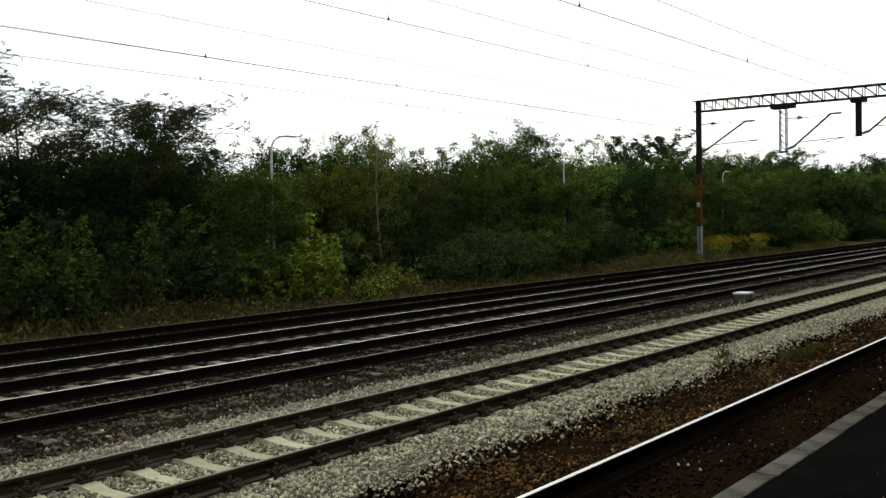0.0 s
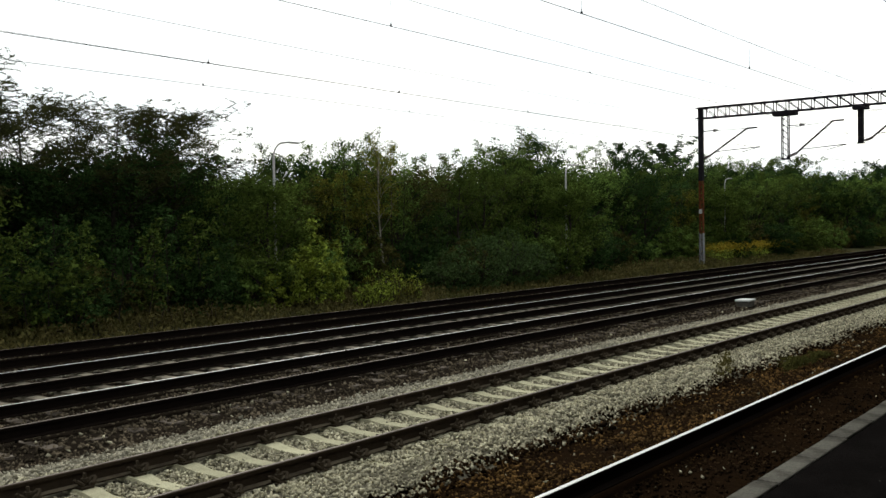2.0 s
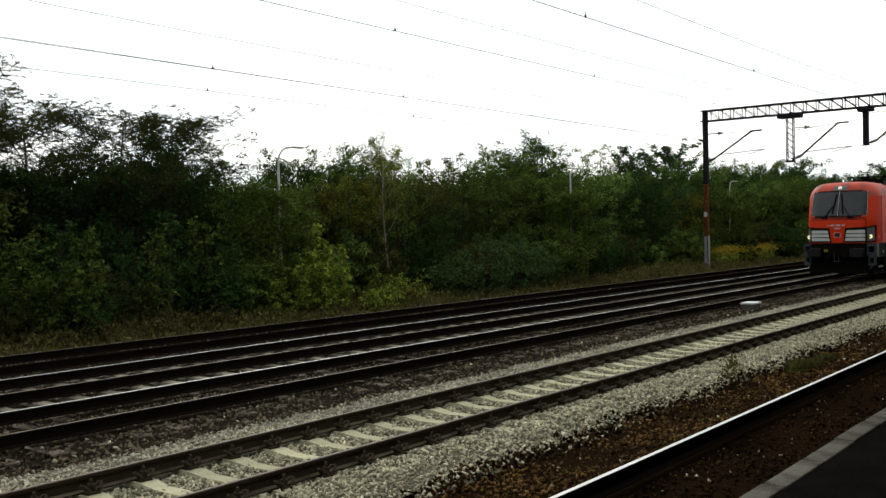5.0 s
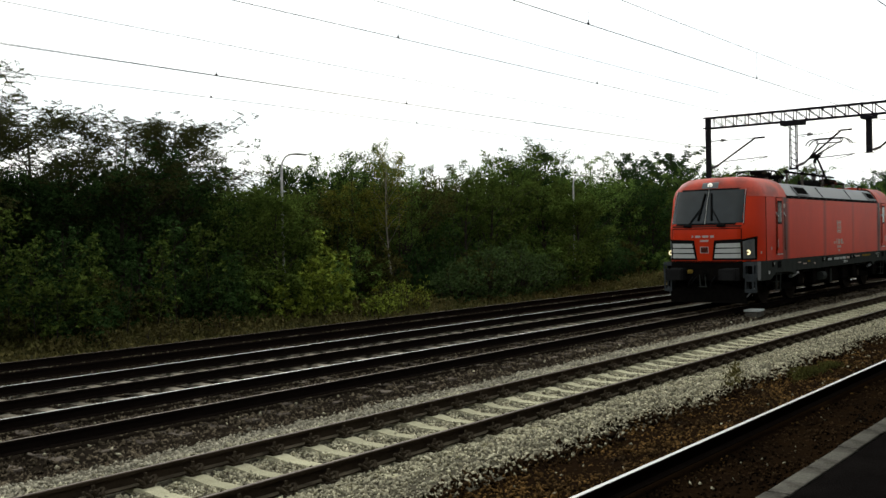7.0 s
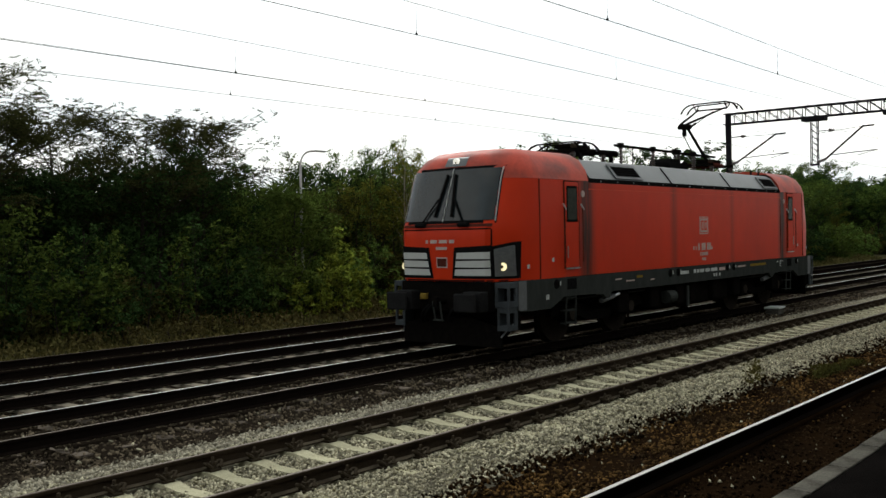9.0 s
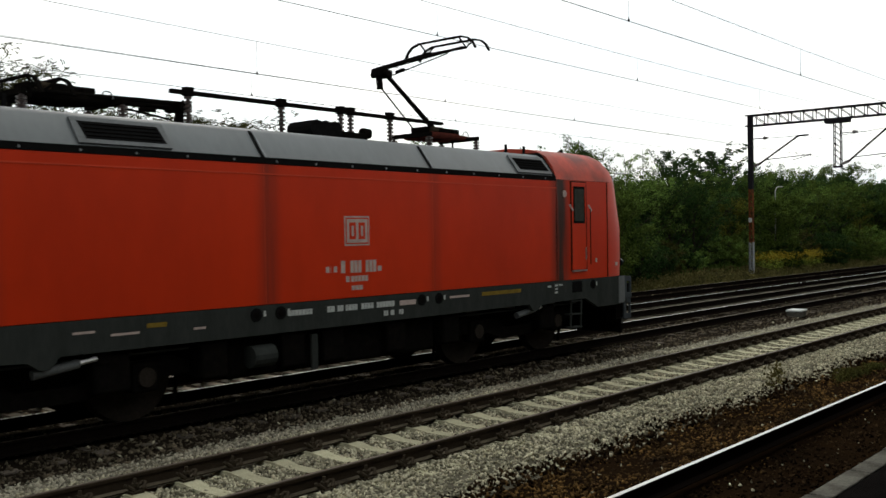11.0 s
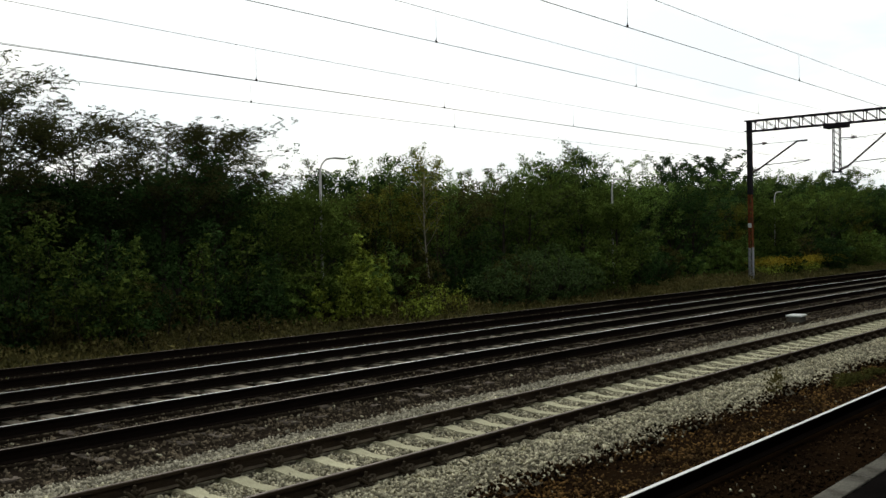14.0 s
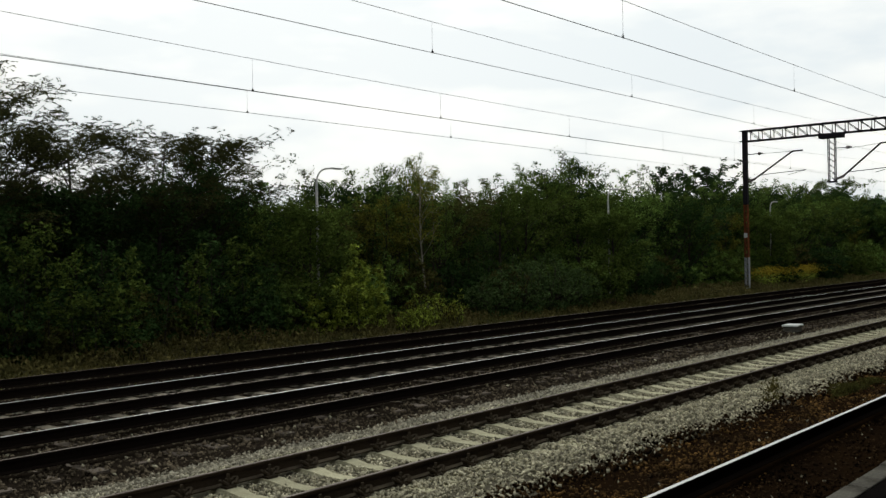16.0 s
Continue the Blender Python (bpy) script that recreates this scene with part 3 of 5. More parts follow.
def build_cantilever(y, z, reach, rise):
    c = thing("cantilever", "black tubular catenary bracket with brown insulators", "bracket", "catenary brackets", at=pose(GX, y, z))
    part("strut", rod((0, -0.35, 0.12), (0, -reach, rise), 0.05, 8), STEEL_DARK, c)
    part("strut_tip", rod((0, -reach + 0.03, rise), (0, -reach - 0.55, rise + 0.01), 0.045, 8), STEEL_DARK, c)
    part("registration_arm", rod((0, -0.62, 0.32), (0, -reach - 0.7, 0.45), 0.022, 6), STEEL_DARK, c)
    part("steady_arm", rod((0, -reach - 0.7, 0.45), (0, -reach + 0.3, 0.22), 0.016, 6), STEEL_DARK, c)
    part("stay", rod((0, 0, 1.5), (0, -reach, rise), 0.012, 6), STEEL_DARK, c)
    ins = bmesh.new()
    for k in range(6):
        t = 0.02 + k * 0.06
        rod((0, -t - 0.02, t * 0.35), (0, -t - 0.05, (t + 0.03) * 0.35), 0.08, 10, ins)
    rod((0, 0.1, -0.03), (0, -0.42, 0.14), 0.04, 8, ins)
    part("insulator", ins, PORCELAIN, c)
    return c


for cy, cz, cr, ch in ((21.68, 5.98, 2.5, 1.5), (16.9, 5.83, 2.25, 1.7), (13.1, 6.4, 2.1, 1.55), (9.25, 6.0, 1.9, 1.5), (5.05, 6.0, 1.9, 1.5)):
    build_cantilever(cy, cz, cr, ch)


def build_side_insulator(y, z):
    s = thing("line_insulator", "short dark line insulator on the gantry", "insulator", "line insulators", at=pose(GX, y, z))
    part("arm", rod((0, 0.0, 0), (0, -0.62, 0), 0.022, 6), STEEL_DARK, s)
    bm = bmesh.new()
    for k in range(4):
        rod((0, -0.62 - k * 0.07, 0), (0, -0.66 - k * 0.07, 0), 0.10 - k * 0.02, 8, bm)
    part("insulator_body", bm, PORCELAIN, s)


for sy, sz in ((21.7, 7.5), (16.95, 7.45)):
    build_side_insulator(sy, sz)


def build_catenary(y, zc, zm, first, step, label, sag=0.00045):
    c = thing("overhead_line", label, "overhead wire", "overhead lines", at=pose(0, y, 0))

    def high(x):
        k = (x - 22 + 30) % 60 - 30
        return zm + sag * k * k

    def line(name, pts, r, mat):
        cu = bpy.data.curves.new(name, "CURVE")
        cu.dimensions, cu.bevel_depth, cu.bevel_resolution = "3D", r, 1
        sp = cu.splines.new("POLY")
        sp.points.add(len(pts) - 1)
        for p, q in zip(sp.points, pts):
            p.co = (*q, 1)
        tmp = new("curve_tmp", cu)
        me = bpy.data.meshes.new_from_object(tmp.evaluated_get(bpy.context.evaluated_depsgraph_get()))
        me.name = name
        bpy.data.objects.remove(tmp)
        me.materials.clear()
        me.materials.append(mat)
        return place(name, me, c)

    line("contact_wire", [(x, 0, zc) for x in (-98, 22, 52, 172)], 0.0062, WIRE)
    line("messenger_wire", [(x, 0, high(x)) for x in np.arange(-98, 173, 2.5)], 0.0048, WIRE)
    for i in range(-8, 14):
        x = first + step * i
        d = part("dropper", rod((x, 0, zc), (x, 0, high(x)), 0.0025, 5), WIRE, c)
        part("clamp", box(x - 0.02, x + 0.02, -0.01, 0.01, zc - 0.008, zc + 0.035, 0, rod((x, 0, zc + 0.03), (x, 0, zc + 0.075), 0.008, 5)), STEEL_DARK, d)


build_catenary(3.76, 5.8, 6.5, 14.0, 7.85, "thin copper overhead wires above the platform track")
build_catenary(8.12, 5.95, 6.56, 14.35, 7.85, "thin copper overhead wires above the relaid track")
build_catenary(12.25, 6.29, 6.87, 14.2, 7.85, "thin copper overhead wires above the main track")
build_catenary(15.3, 5.68, 6.29, 12.2, 5.8, "thin copper overhead wires above the second track")
build_catenary(18.4, 5.81, 6.35, 14.5, 7.6, "thin copper overhead wires above the siding", 0.0001)


def build_street_lamp(x, y, top):
    s = thing("street_lamp", "pale grey street lamp with a curved arm beyond the bushes", "street lamp", "street lamps", at=pose(x, y, 0))
    part("pole", rod((0, 0, 0), (0, 0, top), 0.055, 10, None, 0.04), LAMP_GREY, s)
    bm = bmesh.new()
    pts = [Vector((0.48 * (1 - math.cos(a)), 0, top + 0.48 * math.sin(a))) for a in np.linspace(0, 1.45, 8)] + [Vector((0.72, 0, top + 0.51))]
    for a, b in zip(pts, pts[1:]):
        rod(a, b, 0.03, 8, bm)
    part("arm", bm, LAMP_GREY, s)
    part("lantern", box(0.68, 1.1, -0.08, 0.08, top + 0.475, top + 0.53, 0.02), LAMP_GREY, s)


for lx, lt in ((22.2, 4.83), (41.5, 4.83), (62.2, 4.75)):
    build_street_lamp(lx * 0.951, 23.3, 2.4 + (lt - 2.4) * 0.951)


def build_cable_box():
    b = thing("cable_box", "small weathered white concrete box beside the main track", "box", at=pose(29.4, 10.95, -0.28, 0, 0, 4))
    part("box_body", box(-0.3, 0.3, -0.2, 0.2, 0, 0.17, 0.02), KERB, b)
    part("box_lid", box(-0.34, 0.34, -0.23, 0.23, 0.174, 0.23, 0.015), STRIPE, b, "pale concrete lid")


build_cable_box()

# ---- locomotive: x from the front buffers, y across, z from rail head ----
LONG = 18.98
loco = thing("electric_locomotive", "red electric locomotive with grey skirt, rear pantograph raised", "locomotive")


def nose_x(z):
    """How far the front face stands behind the buffers at height z."""
    return float(np.interp(z, (0.9, 1.45, 2.1, 2.5, 2.62, 3.75, 3.95, 4.08, 4.13, 4.17), (0.64, 0.62, 0.58, 0.60, 0.65, 1.07, 1.20, 1.42, 1.74, 2.5)))


def half_width(z):
    return float(np.interp(z, (0.9, 1.45, 2.5, 3.50, 3.72, 3.95, 4.08, 4.13, 4.17), (1.47, 1.49, 1.50, 1.49, 1.42, 1.25, 1.02, 0.78, 0.35)))


def plan(z):
    """The cab's outline at height z, from its back round the corner to the middle: (x, y)."""
    f, w = nose_x(z), half_width(z)
    s = max(1.85, f + 0.35)
    d = min(1.0, w / 1.2)
    return [(max(3.79, s + 0.3), w), (s + 0.10, w), (s, w), (f + 0.66 * (s - f), w - 0.045 * d), (f + 0.36 * (s - f), w - 0.14 * d), (f + 0.13 * (s - f), w - 0.30 * d),
            (f + 0.03, w - 0.46 * d), (f, w - 0.66 * d), (f - 0.03, 0.35 * d), (f - 0.04, 0.0)]


def face_x(y, z):
    p = plan(z)[::-1]
    return float(np.interp(abs(y), [q[1] for q in p], [q[0] for q in p]))


def end_x(x, rear):
    if not rear:
        return x
    return LONG - x - 0.14 * max(0.0, 1.0 - x / 1.9)


def shell(rear, z_levels, y_mat, name, parent, label=""):
    bm = bmesh.new()
    rows = []
    for z in z_levels:
        p = plan(z)
        loop = [(x, -y) for x, y in p] + [(x, y) for x, y in p[-2::-1]]
        rows.append([bm.verts.new((end_x(x, rear), y, z)) for x, y in loop])
    for a, b in zip(rows, rows[1:]):
        for i in range(len(a) - 1):
            bm.faces.new((a[i], a[i + 1], b[i + 1], b[i]))
        bm.faces.new((a[-1], a[0], b[0], b[-1]))
    if z_levels[-1] > 4.05:
        bm.faces.new(rows[-1])
    return soft(part(name, bm, y_mat, parent, label), 28)


def patch(rear, z0, z1, left, right, out, mat, name, parent, label="", nz=8, ny=10, rise=0.0):
    """A pane or panel that follows the cab's front face; left and right give y at a height share from 0 to 1; rise lifts the top edge towards right."""
    bm = bmesh.new()
    grids = []
    for o in (out, out - 0.02):
        g = []
        for i in range(nz + 1):
            a, b = left(i / nz), right(i / nz)
            spots = [(a + (b - a) * j / ny, z0 + (z1 - z0 + rise * j / ny) * i / nz) for j in range(ny + 1)]
            g.append([bm.verts.new((end_x(face_x(y, z) - o, rear), y, z)) for y, z in spots])
        grids.append(g)
    for g in grids:
        for i in range(nz):
            for j in range(ny):
                bm.faces.new((g[i][j], g[i][j + 1], g[i + 1][j + 1], g[i + 1][j]))
    f, k = grids
    ring = [(0, j) for j in range(ny + 1)] + [(i, ny) for i in range(1, nz + 1)] + [(nz, j) for j in range(ny - 1, -1, -1)] + [(i, 0) for i in range(nz - 1, 0, -1)]
    for (i, j), (m, n) in zip(ring, ring[1:] + ring[:1]):
        bm.faces.new((f[i][j], f[m][n], k[m][n], k[i][j]))
    return soft(part(name, bm, mat, parent, label), 50)


def side_plate(name, x0, x1, z0, z1, mat, parent, out=0.006, side=-1, label="", bevel=0.0, base=None):
    y = (base if base is not None else 1.501) * side
    return part(name, box(x0, x1, min(y - 0.02 * side, y + out * side), max(y - 0.02 * side, y + out * side), z0, z1, bevel), mat, parent, label)


def build_cab(rear):
    cab = shell(rear, (1.45, 1.7, 2.0, 2.3, 2.5, 2.6, 2.9, 3.2, 3.48), RED, "cab", loco, "red painted cab")
    roof = shell(rear, (3.484, 3.6, 3.72, 3.83, 3.95, 4.02, 4.08, 4.13, 4.17), RED_ROOF, "cab_roof", loco, "dusty red cab roof, paled in colour for sky sheen")
    # windscreen in a black surround, centre bar, wipers
    patch(rear, 2.60, 3.75, lambda t: -1.20 + 0.04 * t, lambda t: 1.20 - 0.04 * t, 0.008, BLACK, "windscreen_surround", cab)
    for s, a, b in (("windscreen_pane", -1, 0), ("windscreen_pane", 0, 1)):
        lo = (lambda t: -1.15 + 0.04 * t) if a < 0 else (lambda t: 0.03)
        hi = (lambda t: -0.03) if a < 0 else (lambda t: 1.15 - 0.04 * t)
        patch(rear, 2.66, 3.70, lo, hi, 0.016, WINDOW, s, cab, "grey glass reflecting the sky")
    for s in (-1, 1):
        patch(rear, 2.64, 3.71, lambda t: s * (1.176 - 0.04 * t) - 0.0045, lambda t: s * (1.176 - 0.04 * t) + 0.0045, 0.02, STRIPE, "pane_trim", cab, "", 8, 2)
    patch(rear, 2.64, 3.72, lambda t: -0.007, lambda t: 0.007, 0.024, STRIPE, "centre_bar", cab, "", 8, 2)
    for s in (-1, 1):
        w = bmesh.new()
        a = Vector((face_x(s * 0.55, 2.58) - 0.05, s * 0.55, 2.58))
        b = Vector((face_x(s * 0.2, 3.1) - 0.06, s * 0.2, 3.1))
        c0 = Vector((face_x(s * 0.14, 2.75) - 0.045, s * 0.22, 2.75))
        c1 = Vector((face_x(s * 0.1, 3.6) - 0.045, s * 0.10, 3.6))
        for p, q, r in ((a, b, 0.018), (c0, c1, 0.03)):
            p, q = (Vector((end_x(v.x, rear), v.y, v.z)) for v in (p, q))
            rod(p, q, r, 6, w)
        a = Vector((end_x(a.x, rear), a.y, a.z))
        rod(a + Vector((0, -0.12, 0)), a + Vector((0, 0.12, 0)), 0.05, 8, w)
        part("wiper", w, BLACK, cab)
    # creases and the dark lines of the lower front
    patch(rear, 2.53, 2.59, lambda t: -1.14, lambda t: 1.14, 0.010, RED_DIRTY, "front_ledge", cab, "", 2, 24)
    patch(rear, 2.475, 2.50, lambda t: -1.13, lambda t: 1.13, 0.006, BLACK, "front_groove", cab, "", 1, 24)
    patch(rear, 1.455, 1.48, lambda t: -1.40, lambda t: 1.40, 0.006, BLACK, "lower_groove", cab, "", 1, 32)
    for s in (-1, 1):
        patch(rear, 2.09, 2.48, lambda t: s * 1.13, lambda t: s * 1.15, 0.008, BLACK, "side_groove", cab, "", 3, 1)
    # white striped grilles on black
    for s in (-1, 1):
        patch(rear, 1.505, 2.125, lambda t: s * (0.245 + 0.085 * t), lambda t: s * 1.145, 0.012, BLACK, "grille_panel", cab, "", 4, 28, 0.035)
        for k in range(3):
            z = 1.565 + k * 0.165
            patch(rear, z, z + 0.125, lambda t: s * (0.31 + 0.06 * (k + t) / 2), lambda t: s * 1.115, 0.022, STRIPE, "grille_stripe", cab, "white louvre bar", 2, 28, 0.012)
        lamp = patch(rear, 1.50, 2.14, lambda t: s * 1.15, lambda t: s * ((1.34 if rear else 1.41) + 0.015 * t), 0.012, BLACK, "headlight", cab, "black headlight housing", 4, 16, 0.09)
        patch(rear, 1.55, 2.08, lambda t: s * 1.18, lambda t: s * (1.325 if rear else 1.385), 0.02, WINDOW if rear else REFLECTOR, "headlight_glass", lamp, "clear lamp cover", 4, 16, 0.075)
        y = s * 1.27
        x = face_x(y, 1.73) - 0.03
        part("lamp_ring", rod((end_x(x + 0.02, rear), y, 1.735), (end_x(x - 0.015, rear), y + s * 0.006, 1.735), 0.078, 20), LENS if not rear else WINDOW, lamp, "lit round headlight" if not rear else "")
        part("lamp_core", rod((end_x(x, rear), y, 1.735), (end_x(x - 0.022, rear), y + s * 0.006, 1.735), 0.03, 12), CLIP, lamp)
    for k, (y0, y1, z0, z1) in enumerate(((-0.42, -0.36, 2.21, 2.28), (-0.30, -0.12, 2.21, 2.28), (-0.06, 0.14, 2.21, 2.28), (0.20, 0.32, 2.21, 2.28), (-0.14, 0.14, 2.08, 2.14))):
        patch(rear, z0, z1, lambda t: -y1, lambda t: -y0, 0.004, MARK, "number_bar", cab, "pale marking", 1, 2)
    patch(rear, 1.72, 1.93, lambda t: -0.14, lambda t: 0.14, 0.006, MARK, "emblem", cab, "pale framed emblem", 2, 2)
    patch(rear, 1.745, 1.905, lambda t: -0.115, lambda t: 0.115, 0.010, RED_DIRTY, "emblem_field", cab, "", 2, 2)
    # top lamp in its grey panel
    patch(rear, 3.77, 3.96, lambda t: -0.27, lambda t: 0.27, 0.010, ROOF_GREY, "top_lamp_panel", roof, "grey lamp panel", 4, 6)
    x = face_x(0, 3.86)
    part("top_lamp", rod((end_x(x + 0.03, rear), 0, 3.865), (end_x(x - 0.035, rear), 0, 3.855), 0.075, 18), LENS_TOP if not rear else WINDOW, roof, "round top headlight")
    part("top_lamp_core", rod((end_x(x, rear), 0, 3.86), (end_x(x - 0.042, rear), 0, 3.853), 0.022, 10), CLIP, roof)
    if rear:
        part("horn", rod((end_x(2.2, rear), -0.55, 4.08), (end_x(2.2, rear), -0.55, 4.22), 0.10, 12, None, 0.04), BLACK, roof)
    # doors
    for side in (-1, 1):
        xa, xb = sorted((end_x(2.80 - 0.07 * rear, rear), end_x(3.33 - 0.07 * rear, rear)))
        side_plate("door_gap", xa - 0.04, xb + 0.04, 1.62, 3.47, RED_DIRTY, cab, 0.003, side)
        door = side_plate("cab_door", xa, xb, 1.65, 3.44, RED, cab, 0.012, side, "red cab door", 0.004)
        side_plate("window_rubber", xa + 0.05, xb - 0.05, 2.60, 3.36, BLACK, door, 0.018, side, "", 0.006)
        side_plate("door_window", xa + 0.09, xb - 0.09, 2.65, 3.31, SIDE_GLASS, door, 0.021, side, "dark door window")
        side_plate("sill", xa, xb, 1.61, 1.64, SILVER, cab, 0.03, side)
        for x in (xa - 0.09, xb + 0.09):
            rail = part("handrail", rod((x, side * 1.56, 1.75), (x, side * 1.56, 2.9), 0.013, 6), RED_DIRTY, cab)
            part("handrail_grip", rod((x - 0.035, side * 1.54, 2.98), (x + 0.035, side * 1.57, 2.86), 0.018, 6), STRIPE, rail, "pale grip end")
        x = xb - 0.05 if rear else xa + 0.05
        part("door_lever", rod((x, side * 1.535, 1.85), (x, side * 1.535, 2.1), 0.014, 6), SILVER, door, "bright door handle")
        xs = end_x(3.52, rear)
        part("side_disc", rod((xs, side * 1.49, 3.2), (xs, side * 1.515, 3.2), 0.07, 14), MARK, cab, "pale round cap")
        xs = end_x(1.86, rear)
        side_plate("cab_seam", xs - 0.012, xs + 0.012, 1.46, 3.47, RED_DIRTY, cab, 0.003, side)
        side_plate("small_mark", end_x(1.45, rear) - 0.04, end_x(1.45, rear) + 0.04, 1.68, 1.76, MARK_WHITE, cab, -0.01, side)
        xa, xb = sorted((end_x(2.3, rear), end_x(2.36, rear)))
        side_plate("small_digit", xa, xb, 1.78, 1.87, MARK_WHITE, cab, 0.004, side)


for end in (False, True):
    build_cab(end)


def build_body():
    body = part("body", box(3.80, 15.18, -1.49, 1.49, 1.452, 3.45, 0.008), RED, loco, "long red side panels")
    for side in (-1, 1):
        part("gutter", box(3.8, 15.18, *sorted((side * 1.40, side * 1.497)), 3.452, 3.545, 0.004), BLACK, body, "black gutter strip")
        part("side_crease", box(3.8, 15.18, *sorted((side * 1.47, side * 1.497)), 3.30, 3.318), RED_EDGE, body)
        for x in (7.82, 11.43):
            side_plate("panel_joint", x - 0.003, x + 0.003, 1.46, 3.44, RED_EDGE, body, 0.002, side, "", 0, 1.49)
        for x in np.arange(4.3, 15, 0.75):
            part("gutter_bolt", rod((x, side * 1.48, 3.49), (x, side * 1.508, 3.49), 0.018, 6), STEEL_GREY, body)
    roof = part("roof", prism([(-1.47, 3.535), (1.47, 3.535), (1.17, 3.93), (1.08, 3.985), (0, 4.02), (-1.08, 3.985), (-1.17, 3.93)], "x", 3.80, 15.18), ROOF_GREY, loco, "grey sloping roof panels")
    soft(roof, 25)
    for x in (7.82, 11.43):
        for side in (-1, 1):
            part("roof_joint", bar((x, side * 1.474, 3.545), (x, side * 1.172, 3.938), 0.05, 0.012), BLACK, roof)
            part("joint_edge", bar((x + 0.05, side * 1.474, 3.545), (x + 0.05, side * 1.172, 3.938), 0.03, 0.016), STEEL_GREY, roof)
    for x0, x1 in ((5.05, 6.35), (13.95, 15.1)):
        for side in (-1, 1):
            n = Vector((0, side * 0.395, 0.30)).normalized()
            lo, hi = Vector((0, side * 1.445, 3.568)), Vector((0, side * 1.19, 3.904))
            bm = bmesh.new()
            q = [Vector((x0, 0, 0)) + lo, Vector((x1, 0, 0)) + lo, Vector((x1 - 0.0, 0, 0)) + hi, Vector((x0 - 0.0, 0, 0)) + hi]
            low_ring, up_ring = [bm.verts.new(v - n * 0.01) for v in q], [bm.verts.new(v + n * 0.03) for v in q]
            bm.faces.new(up_ring)
            for i in range(4):
                bm.faces.new((low_ring[i], low_ring[(i + 1) % 4], up_ring[(i + 1) % 4], up_ring[i]))
            vent = part("roof_vent", bm, CORNER, roof, "framed black roof vent")
            inner = bmesh.new()
            a, b = lo.lerp(hi, 0.16), lo.lerp(hi, 0.84)
            q = [Vector((x0 + 0.12, 0, 0)) + a, Vector((x1 - 0.06, 0, 0)) + a, Vector((x1 - 0.10, 0, 0)) + b, Vector((x0 + 0.08, 0, 0)) + b]
            low_ring, up_ring = [inner.verts.new(v + n * 0.02) for v in q], [inner.verts.new(v + n * 0.033) for v in q]
            inner.faces.new(up_ring)
            for i in range(4):
                inner.faces.new((low_ring[i], low_ring[(i + 1) % 4], up_ring[(i + 1) % 4], up_ring[i]))
            part("vent_mesh", inner, BLACK, vent, "black mesh")
            for k in range(4):
                c = lo.lerp(hi, 0.27 + 0.15 * k) + n * 0.037
                part("louvre", bar(Vector((x0 + 0.14, 0, 0)) + c, Vector((x1 - 0.12, 0, 0)) + c, 0.02, 0.010), UNDER, vent)
    for x in (3.80, 15.12):
        part("roof_end_frame", prism([(-1.485, 3.54), (1.485, 3.54), (1.19, 3.95), (1.10, 4.03), (0, 4.07), (-1.10, 4.03), (-1.19, 3.95)], "x", x, x + 0.07), BLACK, roof)
    for x in (14.25, 14.85, 4.4):
        part("roof_stud", rod((x, -0.95, 3.96), (x, -0.95, 4.16), 0.035, 8, None, 0.025), BLACK, roof)
    # emblem and the marks on the near flank
    y = 1.49
    em = side_plate("side_emblem", 9.36, 9.90, 2.26, 2.72, MARK, body, 0.004, -1, "pale framed emblem with two blocks", 0, y)
    side_plate("emblem_gap", 9.385, 9.875, 2.285, 2.695, RED, em, 0.006, -1, "", 0, y)
    side_plate("emblem_field", 9.405, 9.855, 2.305, 2.675, MARK, em, 0.008, -1, "", 0, y)
    for x0, x1 in ((9.46, 9.60), (9.66, 9.80)):
        side_plate("emblem_block", x0, x1, 2.36, 2.62, RED, em, 0.010, -1, "", 0, y)
        side_plate("emblem_hole", x0 + 0.045, x1 - 0.045, 2.41, 2.57, MARK, em, 0.012, -1, "", 0, y)
    for x0, x1, z0, z1 in ((8.96, 9.04, 1.86, 1.95), (9.06, 9.08, 1.86, 1.95), (9.12, 9.20, 1.86, 1.95), (9.27, 9.37, 1.84, 2.03), (9.47, 9.72, 1.84, 2.03), (9.80, 10.05, 1.84, 2.03), (10.07, 10.17, 1.85, 1.93),
                           (9.37, 9.46, 1.70, 1.79), (9.48, 9.86, 1.70, 1.79), (9.49, 9.74, 1.57, 1.64)):
        n = max(1, round((x1 - x0) / 0.075))
        for k in range(n):
            w = (x1 - x0) / n
            side_plate("marking", x0 + k * w + 0.007, x0 + (k + 1) * w - 0.007, z0, z1, MARK, body, 0.004, -1, "", 0, y)
    return body


build_body()


